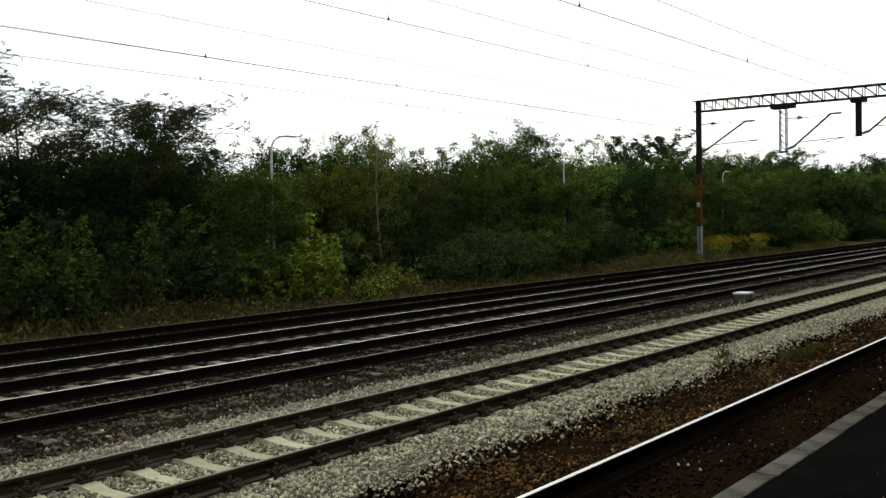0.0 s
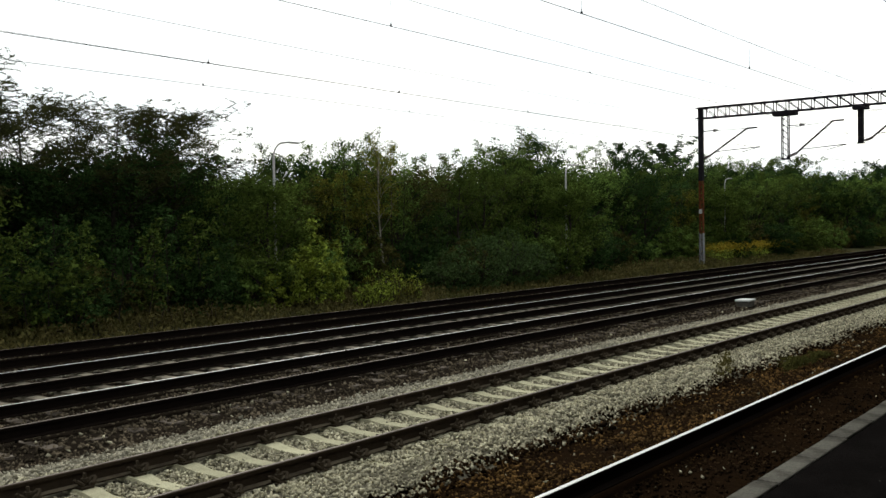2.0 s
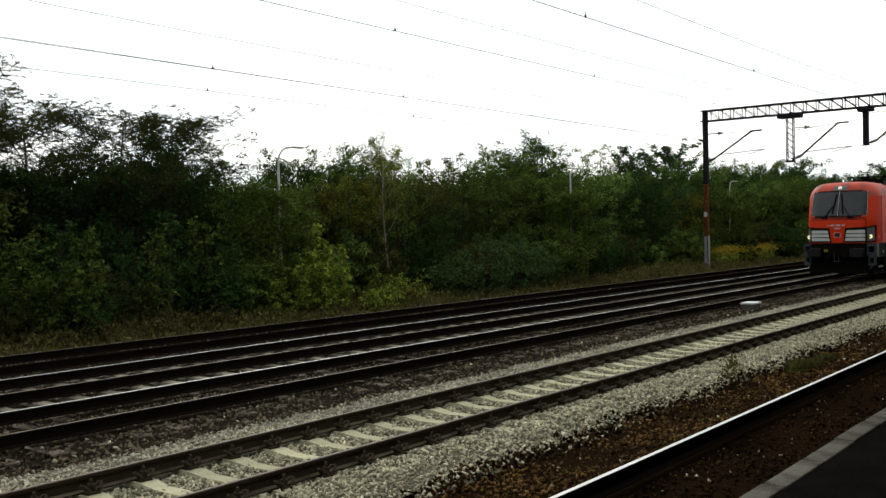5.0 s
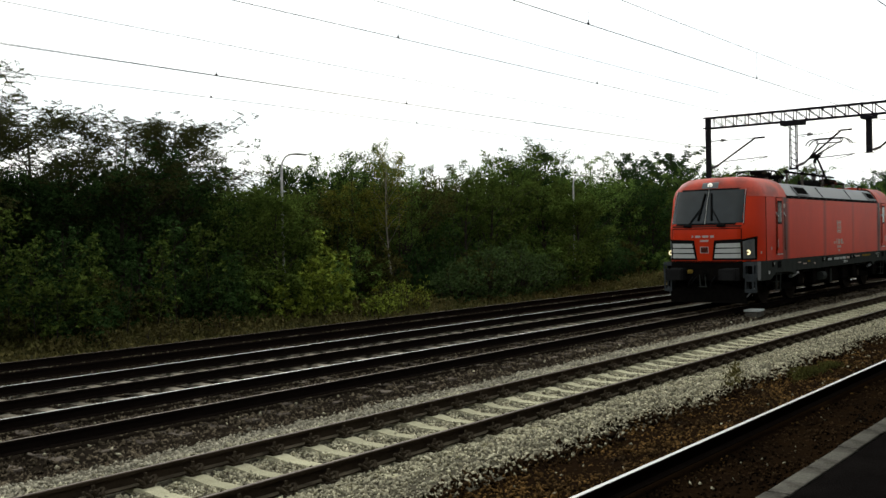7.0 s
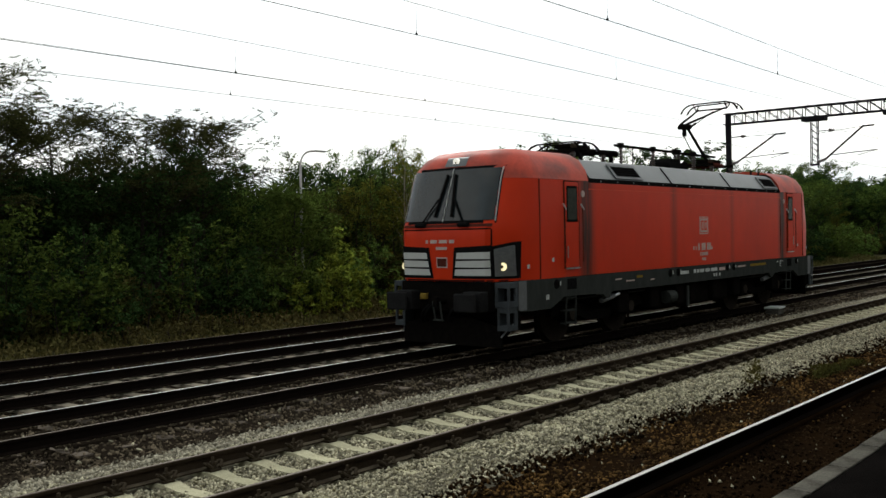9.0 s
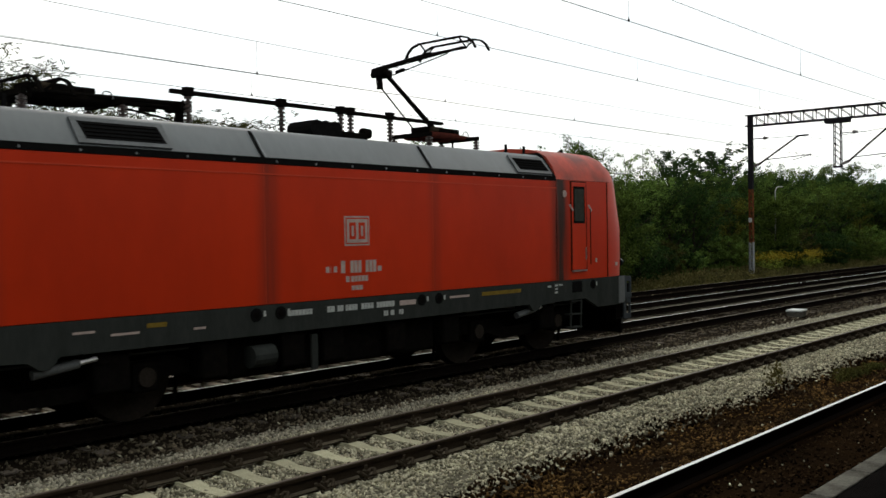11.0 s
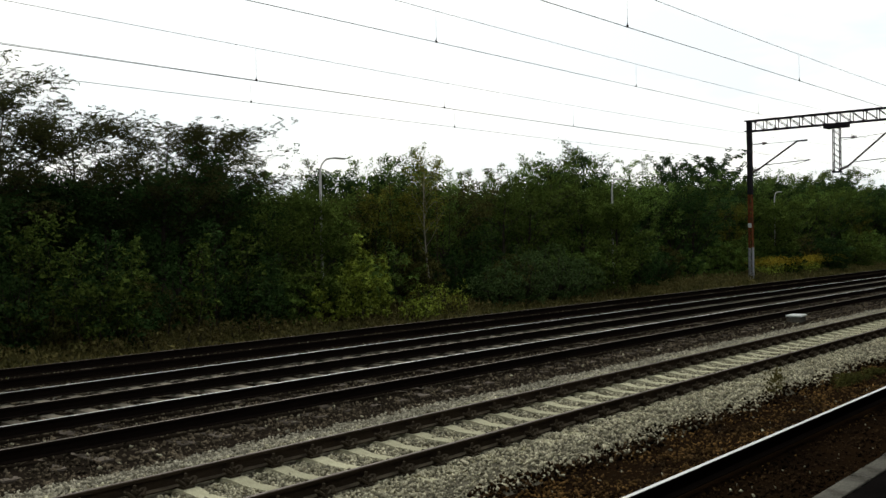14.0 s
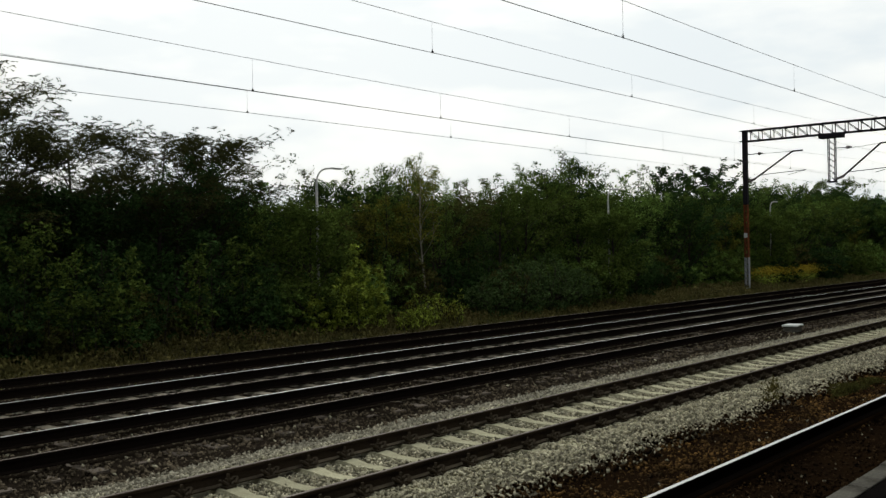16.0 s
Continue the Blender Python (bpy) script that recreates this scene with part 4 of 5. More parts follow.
def build_skirt():
    low = [(1.05, 1.448), (1.05, 0.86), (1.5, 0.83), (2.25, 0.83), (2.75, 1.04), (3.8, 1.03), (4.35, 1.0), (4.5, 0.90), (4.62, 0.90), (4.75, 1.04), (7.2, 1.03), (9.49, 1.03)]
    for side in (-1, 1):
        outline = low + [(LONG - x, z) for x, z in low[-2::-1]]
        skirt = part("skirt", prism(outline, "y", *sorted((side * 1.485, side * 1.40))), SKIRT, loco, "dark grey skirt with small white markings")
        if side < 0:
            for x in (7.64, 8.08, 11.12, 11.56, 2.46, 16.52):
                part("skirt_port", rod((x, -1.48, 1.32), (x, -1.50, 1.32), 0.095, 18), BLACK, skirt)
                part("port_cap", rod((x, -1.49, 1.32), (x, -1.506, 1.32), 0.055, 6), UNDER, skirt)
                part("port_tag", box(x + 0.13, x + 0.17, -1.49, -1.488, 1.29, 1.37), MARK_WHITE, skirt)
            for x0, x1, z0, z1, m in ((8.21, 8.69, 1.26, 1.34, MARK_WHITE), (8.98, 9.14, 1.26, 1.35, MARK_WHITE), (9.19, 9.32, 1.26, 1.35, MARK_WHITE), (9.36, 9.62, 1.26, 1.35, MARK_WHITE),
                                      (9.70, 9.98, 1.26, 1.35, MARK_WHITE), (10.04, 10.46, 1.26, 1.35, MARK_WHITE), (10.58, 10.98, 1.26, 1.34, MARK), (10.20, 10.31, 1.12, 1.20, MARK_WHITE),
                                      (10.36, 10.45, 1.12, 1.20, MARK_WHITE), (10.56, 10.67, 1.12, 1.20, MARK_WHITE), (11.85, 12.4, 1.30, 1.34, MARK), (12.75, 13.95, 1.29, 1.36, YELLOW),
                                      (14.85, 14.98, 1.33, 1.37, MARK_WHITE), (15.10, 15.22, 1.34, 1.38, MARK_WHITE), (15.25, 15.38, 1.35, 1.38, MARK_WHITE), (15.10, 15.20, 1.27, 1.31, MARK_WHITE),
                                      (15.10, 15.20, 1.20, 1.24, MARK_WHITE), (4.9, 5.2, 1.28, 1.31, MARK), (5.4, 5.8, 1.22, 1.25, MARK), (5.9, 6.2, 1.28, 1.34, YELLOW), (6.6, 6.8, 1.2, 1.23, MARK), (2.06, 2.18, 1.02, 1.12, MARK_WHITE)):
                n = max(1, round((x1 - x0) / 0.07)) if m is MARK_WHITE else 1
                for k in range(n):
                    w = (x1 - x0) / n
                    part("skirt_marking", box(x0 + k * w + 0.005, x0 + (k + 1) * w - 0.005, -1.489, -1.484, z0, z1), m, skirt)
        for x in (3.06, LONG - 3.06):
            # flat black plate gives the recess its shade
            part("step_recess", box(x - 0.19, x + 0.19, *sorted((side * 1.47, side * 1.489)), 1.18, 1.41, 0.01), BLACK, skirt)
            steps = bmesh.new()
            for dx in (-0.19, 0.19):
                bar((x + dx, side * 1.46, 1.05), (x + dx, side * 1.43, 0.42), 0.03, 0.03, steps)
            for z in (0.45, 0.72, 0.99):
                box(x - 0.2, x + 0.2, *sorted((side * 1.30, side * 1.475)), z, z + 0.025, 0, steps)
            part("cab_steps", steps, SKIRT, loco)


build_skirt()


def build_front_gear(rear):
    def px(x0, x1):
        return sorted((end_x(x0, rear), end_x(x1, rear)))
    beam = part("buffer_beam", box(*px(0.62, 1.05), -1.15, 1.15, 0.85, 1.447, 0.02), UNDER, loco, "sooty black buffer beam")
    # dark box added for the shadowed space behind the corners
    part("beam_back", box(*px(1.08, 1.3), -1.38, 1.38, 0.48, 1.44), UNDER, beam)
    for s in (-1, 1):
        part("corner_face", prism([(end_x(x, rear), z) for x, z in ((1.084, 0.90), (1.14, 0.86), (1.36, 0.86), (1.36, 1.443), (1.084, 1.443))], "y", *sorted((s * 1.40, s * 1.494))), CORNER, beam, "skirt-grey corner plate, lightened as if lit")
        part("corner_block", box(*px(0.76, 0.84), *sorted((s * 0.98, s * 1.17)), 0.93, 1.43, 0.012), SKIRT_FRONT, beam)
        for z0, z1, y0, y1 in ((0.96, 1.43, 1.165, 1.488), (0.50, 0.945, 1.20, 1.47)):
            well = box(*px(0.76, 1.05), *sorted((s * y0, s * (y0 + 0.05))), z0, z1, 0.006)
            for x0, x1 in ((0.76, 0.81), (0.98, 1.08)):
                box(*px(x0, x1), *sorted((s * (y1 - 0.045), s * y1)), z0, z1, 0.006, well)
            box(*px(0.755, 1.06), *sorted((s * y0, s * y1)), z0 - 0.012, z0 + 0.10, 0.006, well)
            box(*px(0.765, 1.05), *sorted((s * y0, s * y1)), z1 - 0.11, z1, 0.006, well)
            part("corner_step", well, SKIRT_FRONT, beam, "grey corner step")
            # black backing puts the step opening's shade into colour
            part("step_well", box(*px(1.00, 1.07), *sorted((s * (y0 + 0.02), s * (y1 - 0.05))), z0 + 0.02, z1 - 0.02), BLACK, beam)
        b = part("buffer", rod((end_x(0.16, rear), s * 0.875, 1.06), (end_x(0.66, rear), s * 0.875, 1.06), 0.12, 16), UNDER, loco, "black buffer")
        part("buffer_box", box(*px(0.36, 0.7), s * 0.875 - 0.22, s * 0.875 + 0.22, 0.86, 1.26, 0.03), BUFFER, b)
        bm = box(*px(0.12, 0.195), s * 0.875 - 0.26, s * 0.875 + 0.26, 0.88, 1.24, 0.03)
        part("buffer_head", bm, BUFFER, b)
        part("guard_stay", bar((end_x(1.0, rear), s * 1.42, 0.62), (end_x(0.8, rear), s * 1.25, 0.36), 0.05, 0.02), STEEL_GREY, beam)
    plough = prism([(-1.25, 0.16), (1.25, 0.16), (1.25, 0.55), (0.5, 0.72), (-0.5, 0.72), (-1.25, 0.55)], "x", *px(0.78, 0.86))
    part("snow_plough", plough, UNDER, loco, "black snow plough")
    hook = rod((end_x(0.62, rear), 0, 1.06), (end_x(0.34, rear), 0, 1.06), 0.06, 8)
    box(*px(0.3, 0.42), -0.05, 0.05, 0.95, 1.15, 0.01, hook)
    coupling = part("coupling", hook, UNDER, loco)
    link = bmesh.new()
    for s in (-0.09, 0.09):
        rod((end_x(0.36, rear), s, 1.05), (end_x(0.42, rear), s, 0.68), 0.02, 6, link)
    rod((end_x(0.42, rear), -0.13, 0.68), (end_x(0.42, rear), 0.13, 0.68), 0.022, 6, link)
    part("coupling_link", link, SKIRT, coupling)
    for y, z in ((-0.32, 0.98), (0.30, 0.98), (0.42, 0.96)):
        hose = bmesh.new()
        pts = [Vector((end_x(0.62 - 0.16 * math.sin(k / 5 * math.pi), rear), y + 0.03 * k, z - 0.07 * k)) for k in range(6)]
        for a, b in zip(pts, pts[1:]):
            rod(a, b, 0.025, 6, hose)
        part("brake_hose", hose, BLACK, loco)
    part("cock_handle", box(*px(0.5, 0.6), 0.40, 0.56, 1.08, 1.2, 0.02), YELLOW, coupling, "small orange tap")


for end in (False, True):
    build_front_gear(end)


def build_bogie(cx):
    bg = part("bogie", box(-0.5, 0.5, -1.0, 1.0, 0.5, 0.9, 0.03), UNDER, loco, "black two-axle bogie")
    bg.matrix_basis = pose(cx, 0, 0)
    for s in (-1, 1):
        part("side_frame", prism([(-2.0, 0.75), (-1.7, 0.88), (-0.7, 0.80), (-0.4, 0.62), (0.4, 0.62), (0.7, 0.80), (1.7, 0.88), (2.0, 0.75), (2.0, 0.6), (0.9, 0.55), (0.5, 0.42), (-0.5, 0.42), (-0.9, 0.55), (-2.0, 0.6)],
                                 "y", *sorted((s * 1.02, s * 1.16))), UNDER, bg)
        for x in (-1.3, 1.3):
            part("axle_box", box(x - 0.2, x + 0.2, *sorted((s * 1.0, s * 1.24)), 0.42, 0.82, 0.04), UNDER, bg)
            part("spring", rod((x - 0.32, s * 1.1, 0.6), (x - 0.32, s * 1.1, 0.98), 0.1, 10), UNDER, bg)
        part("damper", rod((-0.28, s * 1.36, 0.84), (0.30, s * 1.36, 0.92), 0.06, 12), CORNER, bg, "grey yaw damper")
        part("damper_rod", rod((0.30, s * 1.36, 0.92), (0.58, s * 1.36, 0.96), 0.035, 8), SILVER, bg)
        part("damper_bracket", box(0.52, 0.72, *sorted((s * 1.28, s * 1.40)), 0.86, 1.05, 0.03), UNDER, bg)
        part("axle_cover", rod((-1.3, s * 1.22, 0.62), (-1.3, s * 1.27, 0.62), 0.13, 14), WHEEL, bg)
        part("axle_cover", rod((1.3, s * 1.22, 0.62), (1.3, s * 1.27, 0.62), 0.13, 14), WHEEL, bg)
        part("brake_pipe", rod((-1.9, s * 1.3, 0.95), (1.9, s * 1.3, 0.95), 0.02, 6), SKIRT, bg)
        part("sand_box", box(0.5, 1.0, *sorted((s * 1.1, s * 1.38)), 0.5, 0.98, 0.04), UNDER, bg)
        for x in (-2.05, 2.05):
            part("sand_pipe", rod((x, s * 0.8, 0.75), (x * 0.985, s * 0.76, 0.12), 0.03, 6), UNDER, bg)
    return bg


wheelsets = []
for cx in (LONG / 2 - 4.75, LONG / 2 + 4.75):
    build_bogie(cx)
    for dx in (-1.3, 1.3):
        bm = rod((0, -1.0, 0), (0, 1.0, 0), 0.09, 12)
        for s in (-1, 1):
            rod((0, s * 0.69, 0), (0, s * 0.82, 0), 0.625, 40, bm)
            rod((0, s * 0.66, 0), (0, s * 0.695, 0), 0.655, 40, bm)
            rod((0, s * 0.80, 0), (0, s * 0.86, 0), 0.17, 16, bm)
            for k in range(6):
                a = k * math.pi / 3
                rod((0.36 * math.cos(a), s * 0.80, 0.36 * math.sin(a)), (0.36 * math.cos(a), s * 0.835, 0.36 * math.sin(a)), 0.05, 8, bm)
        ws = soft(part("wheelset", bm, WHEEL, loco, "steel wheelset"), 35)
        wheelsets.append((ws, cx + dx))
under = part("transformer_tank", box(7.3, 11.7, -1.25, 1.25, 0.42, 1.02, 0.06), UNDER, loco, "black underfloor equipment")
for tx in (7.0, 8.4, 9.2, 10.6, 12.0):
    part("equipment_box", box(tx - 0.22, tx + 0.22, -1.40, 1.40, 0.5, 1.02, 0.04), UNDER, under)
part("air_tank", rod((7.6, -1.36, 0.72), (8.0, -1.36, 0.72), 0.16, 14), SKIRT, under)
part("cable_cover", box(8.72, 8.84, -1.43, -1.38, 0.42, 0.95, 0.01), SKIRT, under)
part("floor_plate", box(1.0, 17.98, -1.38, 1.38, 1.03, 1.44), UNDER, loco)


def build_pantograph(x0, up, flip):
    """x0: the foot's hinge; up: raised; flip: 1 when the knee points to the front."""
    base = bmesh.new()
    for y in (-0.30, 0.30):
        rod((x0 - 0.62, y, 4.30), (x0 + 0.12, y, 4.30), 0.065, 10, base)
        rod((x0 + 0.10, y, 4.30), (x0 + 0.92, y * 0.35, 4.33), 0.065, 10, base, 0.03)
    p = part("pantograph", base, SHOE_RED if up else UNDER, loco, "raised pantograph on a red-brown foot" if up else "folded pantograph")
    for x in (x0 - 0.8, x0 + 0.6):
        part("base_bar", box(x - 0.04, x + 0.04, -0.5, 0.5, 4.25, 4.33, 0.005), UNDER, p)
        for y in (-0.45, 0.45):
            bm = rod((x, y, 4.0), (x, y, 4.26), 0.03, 8)
            for k in range(4):
                rod((x, y, 4.03 + 0.055 * k), (x, y, 4.06 + 0.055 * k), 0.065, 10, bm)
            part("insulator", bm, PORCELAIN, p)
    if up:
        knee, top = Vector((x0 - flip * 1.60, 0, 5.36)), Vector((x0 + flip * 0.27, 0, 6.09))
    else:
        knee, top = Vector((x0 - flip * 1.75, 0, 4.34)), Vector((x0 + flip * 0.55, 0, 4.36))
    foot = Vector((x0, 0, 4.36))
    part("hinge", box(x0 - 0.60, x0 + 0.34, -0.2, 0.2, 4.37, 4.47, 0.02), UNDER, p)
    part("hinge_block", box(x0 + 0.14, x0 + 0.32, -0.26, 0.26, 4.30, 4.46, 0.02), UNDER, p)
    part("air_cylinder", rod((x0 - 0.52, -0.12, 4.40), (x0 - 0.05, -0.12, 4.42), 0.075, 12), BLACK, p)
    part("valve", rod((x0 - 0.5, -0.24, 4.42), (x0 - 0.32, -0.24, 4.42), 0.05, 10), CLIP, p)
    loop = bmesh.new()
    ring = [Vector((x0 + 0.46 + 0.09 * math.cos(a), -0.3, 4.33 + 0.10 * math.sin(a))) for a in np.linspace(0, math.pi, 8)]
    for a, b in zip(ring, ring[1:]):
        rod(a, b, 0.010, 5, loop)
    part("earth_cable", loop, STEEL_GREY, p, "pale looped cable")
    part("lower_arm", rod(foot, knee + Vector((flip * 0.16, 0, 0)), 0.05, 10, None, 0.042), UNDER, p)
    part("knee_arm", bar(knee + Vector((-flip * 0.05, 0, 0.02)), knee + Vector((-flip * 0.02, 0, -0.28)), 0.10, 0.07), UNDER, p)
    part("knee_joint", rod(knee + Vector((0, -0.2, 0)), knee + Vector((0, 0.2, 0)), 0.06, 10, box(knee.x - 0.14, knee.x + 0.2, -0.12, 0.12, knee.z - 0.06, knee.z + 0.08, 0.02)), UNDER, p)
    for s in (-1, 1):
        part("upper_arm", rod(knee + Vector((-flip * 0.1, s * 0.10, 0.06)), top + Vector((0, s * 0.42, -0.04)), 0.036, 8, None, 0.026), UNDER, p)
    part("guide_rod", rod(foot + Vector((-flip * 0.50, 0.1, -0.02)), knee + Vector((flip * 0.02, 0.1, -0.16)), 0.016, 6), UNDER, p)
    part("head_rod", rod(knee + Vector((flip * 0.25, -0.08, 0.0)), top + Vector((-flip * 0.05, -0.08, -0.12)), 0.012, 6), UNDER, p)
    part("spring_sleeve", rod(knee.lerp(top, 0.18) + Vector((0, -0.08, -0.07)), knee.lerp(top, 0.29) + Vector((0, -0.08, -0.08)), 0.035, 8), UNDER, p)
    head = part("head_bar", rod(top + Vector((0, -0.5, -0.06)), top + Vector((0, 0.5, -0.06)), 0.025, 8), UNDER, p)
    for dx in (-0.21, 0.21):
        bm = bmesh.new()
        arc = [(-0.90, -0.26), (-0.83, -0.14), (-0.72, -0.05), (-0.55, 0.0), (0.55, 0.0), (0.72, -0.05), (0.83, -0.14), (0.90, -0.26)]
        for (a, za), (b, zb) in zip(arc, arc[1:]):
            bar(top + Vector((dx, a, za + 0.12)), top + Vector((dx, b, zb + 0.12)), 0.05, 0.035, bm)
        part("collector_strip", bm, UNDER, head)
        for s in (-0.5, 0.5):
            part("strip_spring", rod(top + Vector((0, s, -0.06)), top + Vector((dx, s, 0.11)), 0.018, 6), UNDER, head)
    return p


build_pantograph(13.35, True, 1)
build_pantograph(5.65, False, -1)


def build_roof_line():
    line = part("roof_busbar", box(7.1, 9.1, -0.34, -0.26, 4.51, 4.57, 0.005, box(9.1, 10.6, -0.34, -0.26, 4.51, 4.57, 0.005)), UNDER, loco, "dark high-voltage bus bar")
    for x0, x1 in ((10.60, 11.62), (11.66, 13.1)):
        part("busbar_piece", box(x0, x1, -0.34, -0.26, 4.50 - 0.03 * (x0 > 11.7), 4.56 - 0.03 * (x0 > 11.7), 0.005), UNDER, line)
    for x in (7.4, 9.15, 10.45, 10.68, 11.66):
        bm = rod((x, -0.3, 4.0), (x, -0.3, 4.52), 0.03, 8)
        for k in range(7):
            rod((x, -0.3, 4.06 + 0.065 * k), (x, -0.3, 4.09 + 0.065 * k), 0.06, 10, bm)
        part("post_insulator", bm, PORCELAIN, line)
        part("busbar_clamp", box(x - 0.07, x + 0.07, -0.36, -0.24, 4.49, 4.62, 0.01), UNDER, line)
    for x in (9.65, 9.85, 10.05):
        part("cooling_drum", rod((x, -0.6, 4.17), (x, 0.0, 4.17), 0.14, 14), BLACK, line)
    part("breaker_box", box(10.2, 10.95, -0.45, 0.1, 4.02, 4.18, 0.02), UNDER, line)
    part("breaker_end", rod((10.95, -0.3, 4.2), (11.12, -0.3, 4.2), 0.09, 12), UNDER, line)
    part("aerial", rod((14.0, 0.2, 4.0), (14.0, 0.2, 4.4), 0.02, 6), UNDER, line)
    for x in (4.4, 6.9):
        part("walkway_hoop", rod((x, -0.9, 4.0), (x, -0.9, 4.32), 0.015, 6), UNDER, line)


build_roof_line()


# ---- plants ----
def leaf_faces(pts, size, droop=0.25, out=None):
    """Small pointed blades at pts, each turned its own way; out: where they grow from, so that they spread to the light."""
    n = len(pts)
    d = rng.normal(size=(n, 3))
    d[:, 2] = d[:, 2] * 0.6 - droop
    d /= np.linalg.norm(d, axis=1, keepdims=True)
    if out is None:
        up = rng.normal(size=(n, 3))
    else:
        up = pts - out
        up = 0.75 * up / (np.linalg.norm(up, axis=1, keepdims=True) + 0.01) + rng.normal(size=(n, 3)) * 0.42
        up[:, 2] += 0.65
    s = np.cross(d, up)
    s /= np.linalg.norm(s, axis=1, keepdims=True)
    k = (size * rng.uniform(0.6, 1.35, n))[:, None]
    v = np.stack([pts + s * k * 0.3 - d * k * 0.35, pts + d * k * 0.6, pts - s * k * 0.3 - d * k * 0.35], 1)
    return v.reshape(-1, 3), np.arange(3 * n).reshape(-1, 3)


def clumps_of(hearts, count, radius):
    """Leaf points on the upper and outer shells of tufts round the hearts, and the tufts' middles."""
    i = rng.integers(0, len(hearts), count)
    own = radius * rng.uniform(0.65, 1.25, len(hearts))
    d = rng.normal(size=(count, 3))
    d[:, 2] = np.where(rng.random(count) < 0.7, np.abs(d[:, 2]), d[:, 2])
    d /= np.linalg.norm(d, axis=1, keepdims=True)
    mid = np.asarray(hearts)[i]
    return mid + d * (own[i] * rng.random(count) ** 0.38)[:, None] * (1.0, 1.0, 1.05), mid - (0, 0, 0.25 * radius)


def leaf_part(name, pts, size, mat, parent=None, label="", droop=0.25, out=None):
    v, f = leaf_faces(np.asarray(pts), size, droop, out)
    return place(name, mesh_of(name, v, f, mat), parent, label)


def fronds(tips, count, length, spread):
    """Feathered leaves: two rows of leaflets along a drooping stalk."""
    c = clumps_of(tips, count, spread)[0]
    a = rng.uniform(0, 2 * np.pi, count)
    d = np.stack([np.cos(a), np.sin(a), rng.uniform(-0.6, 0.65, count)], -1)
    side = np.stack([-np.sin(a), np.cos(a), rng.uniform(-0.3, 0.3, count)], -1)
    out = []
    for k in range(7):
        for s in (-1, 1):
            out.append(c + d * length * (k / 7) + side * s * length * 0.13 + (0, 0, -0.12 * length * (k / 7) ** 2))
    return np.concatenate(out)


def limb(bm, a, b, r0, r1, bend=0.12, steps=4):
    a, b = Vector(a), Vector(b)
    pts = [a]
    off = Vector((random.uniform(-1, 1), random.uniform(-1, 1), random.uniform(0, 1))) * (b - a).length * bend
    for i in range(1, steps + 1):
        t = i / steps
        pts.append(a.lerp(b, t) + off * math.sin(t * math.pi))
    for i in range(steps):
        rod(pts[i], pts[i + 1], r0 + (r1 - r0) * i / steps, 6 if r0 > 0.03 else 3, bm, r0 + (r1 - r0) * (i + 1) / steps)
    return pts


def skeleton(h, spread, base, limbs, twigs, r, lean=(0, 0), rise=1.0):
    """Trunk and limbs of a tree, and the points near which it carries leaves."""
    bm, tips = bmesh.new(), []
    trunk = limb(bm, (0, 0, -0.15), (lean[0], lean[1], h * 0.92), r, r * 0.18, 0.05, 6)
    for i in range(limbs):
        t = base + (0.95 - base) * (i + random.random() * 0.8) / limbs
        k = min(5, int(t * 6))
        s = trunk[k].lerp(trunk[k + 1], t * 6 - k)
        a = i * 2.4 + random.uniform(-0.5, 0.5)
        reach = spread * (0.45 + 0.65 * math.sin(math.pi * min(1, 0.25 + 0.7 * (t - base) / (1 - base)))) * random.uniform(0.7, 1.15)
        e = s + Vector((math.cos(a) * reach, math.sin(a) * reach, reach * rise * random.uniform(0.25, 0.8)))
        e.z = min(e.z, h * random.uniform(0.9, 1.0))
        pts = limb(bm, s, e, r * 0.42 * (1.1 - t), r * 0.07, 0.12, 4)
        tips += pts[2:]
        for j in range(twigs):
            q = pts[1 + j % 4]
            b = a + random.uniform(-1.3, 1.3)
            l = reach * random.uniform(0.25, 0.5)
            w = q + Vector((math.cos(b) * l, math.sin(b) * l, l * rise * random.uniform(-0.1, 0.8)))
            limb(bm, q, w, r * 0.10, r * 0.03, 0.1, 2)
            tips += [w, q.lerp(w, 0.6)]
    return bm, [tuple(t) for t in tips]


def build_tree(name, label, x, y, h, spread, mat, count, leaf, base=0.25, limbs=9, twigs=4, bark=None, fuzz=0.28, r=None, feather=False, group="trackside trees", rise=1.0):
    t = thing(name, label, "tree", group, at=pose(x, y, bed(y), 0, 0, random.uniform(0, 360)))
    bm, tips = skeleton(h, spread, base, limbs, twigs, r or 0.02 * h, (random.uniform(-0.3, 0.3), random.uniform(-0.3, 0.3)), rise)
    part("trunk", bm, bark or BARK, t)
    if feather:
        pts, heart = fronds(tips, count, 0.24, fuzz), None
    else:
        pts, heart = clumps_of(tips, count, fuzz)
        ok = pts[:, 2] > 0.05
        pts, heart = pts[ok], heart[ok]
    leaf_part("crown", pts, leaf, mat, t, "", 0.25, heart)
    return t


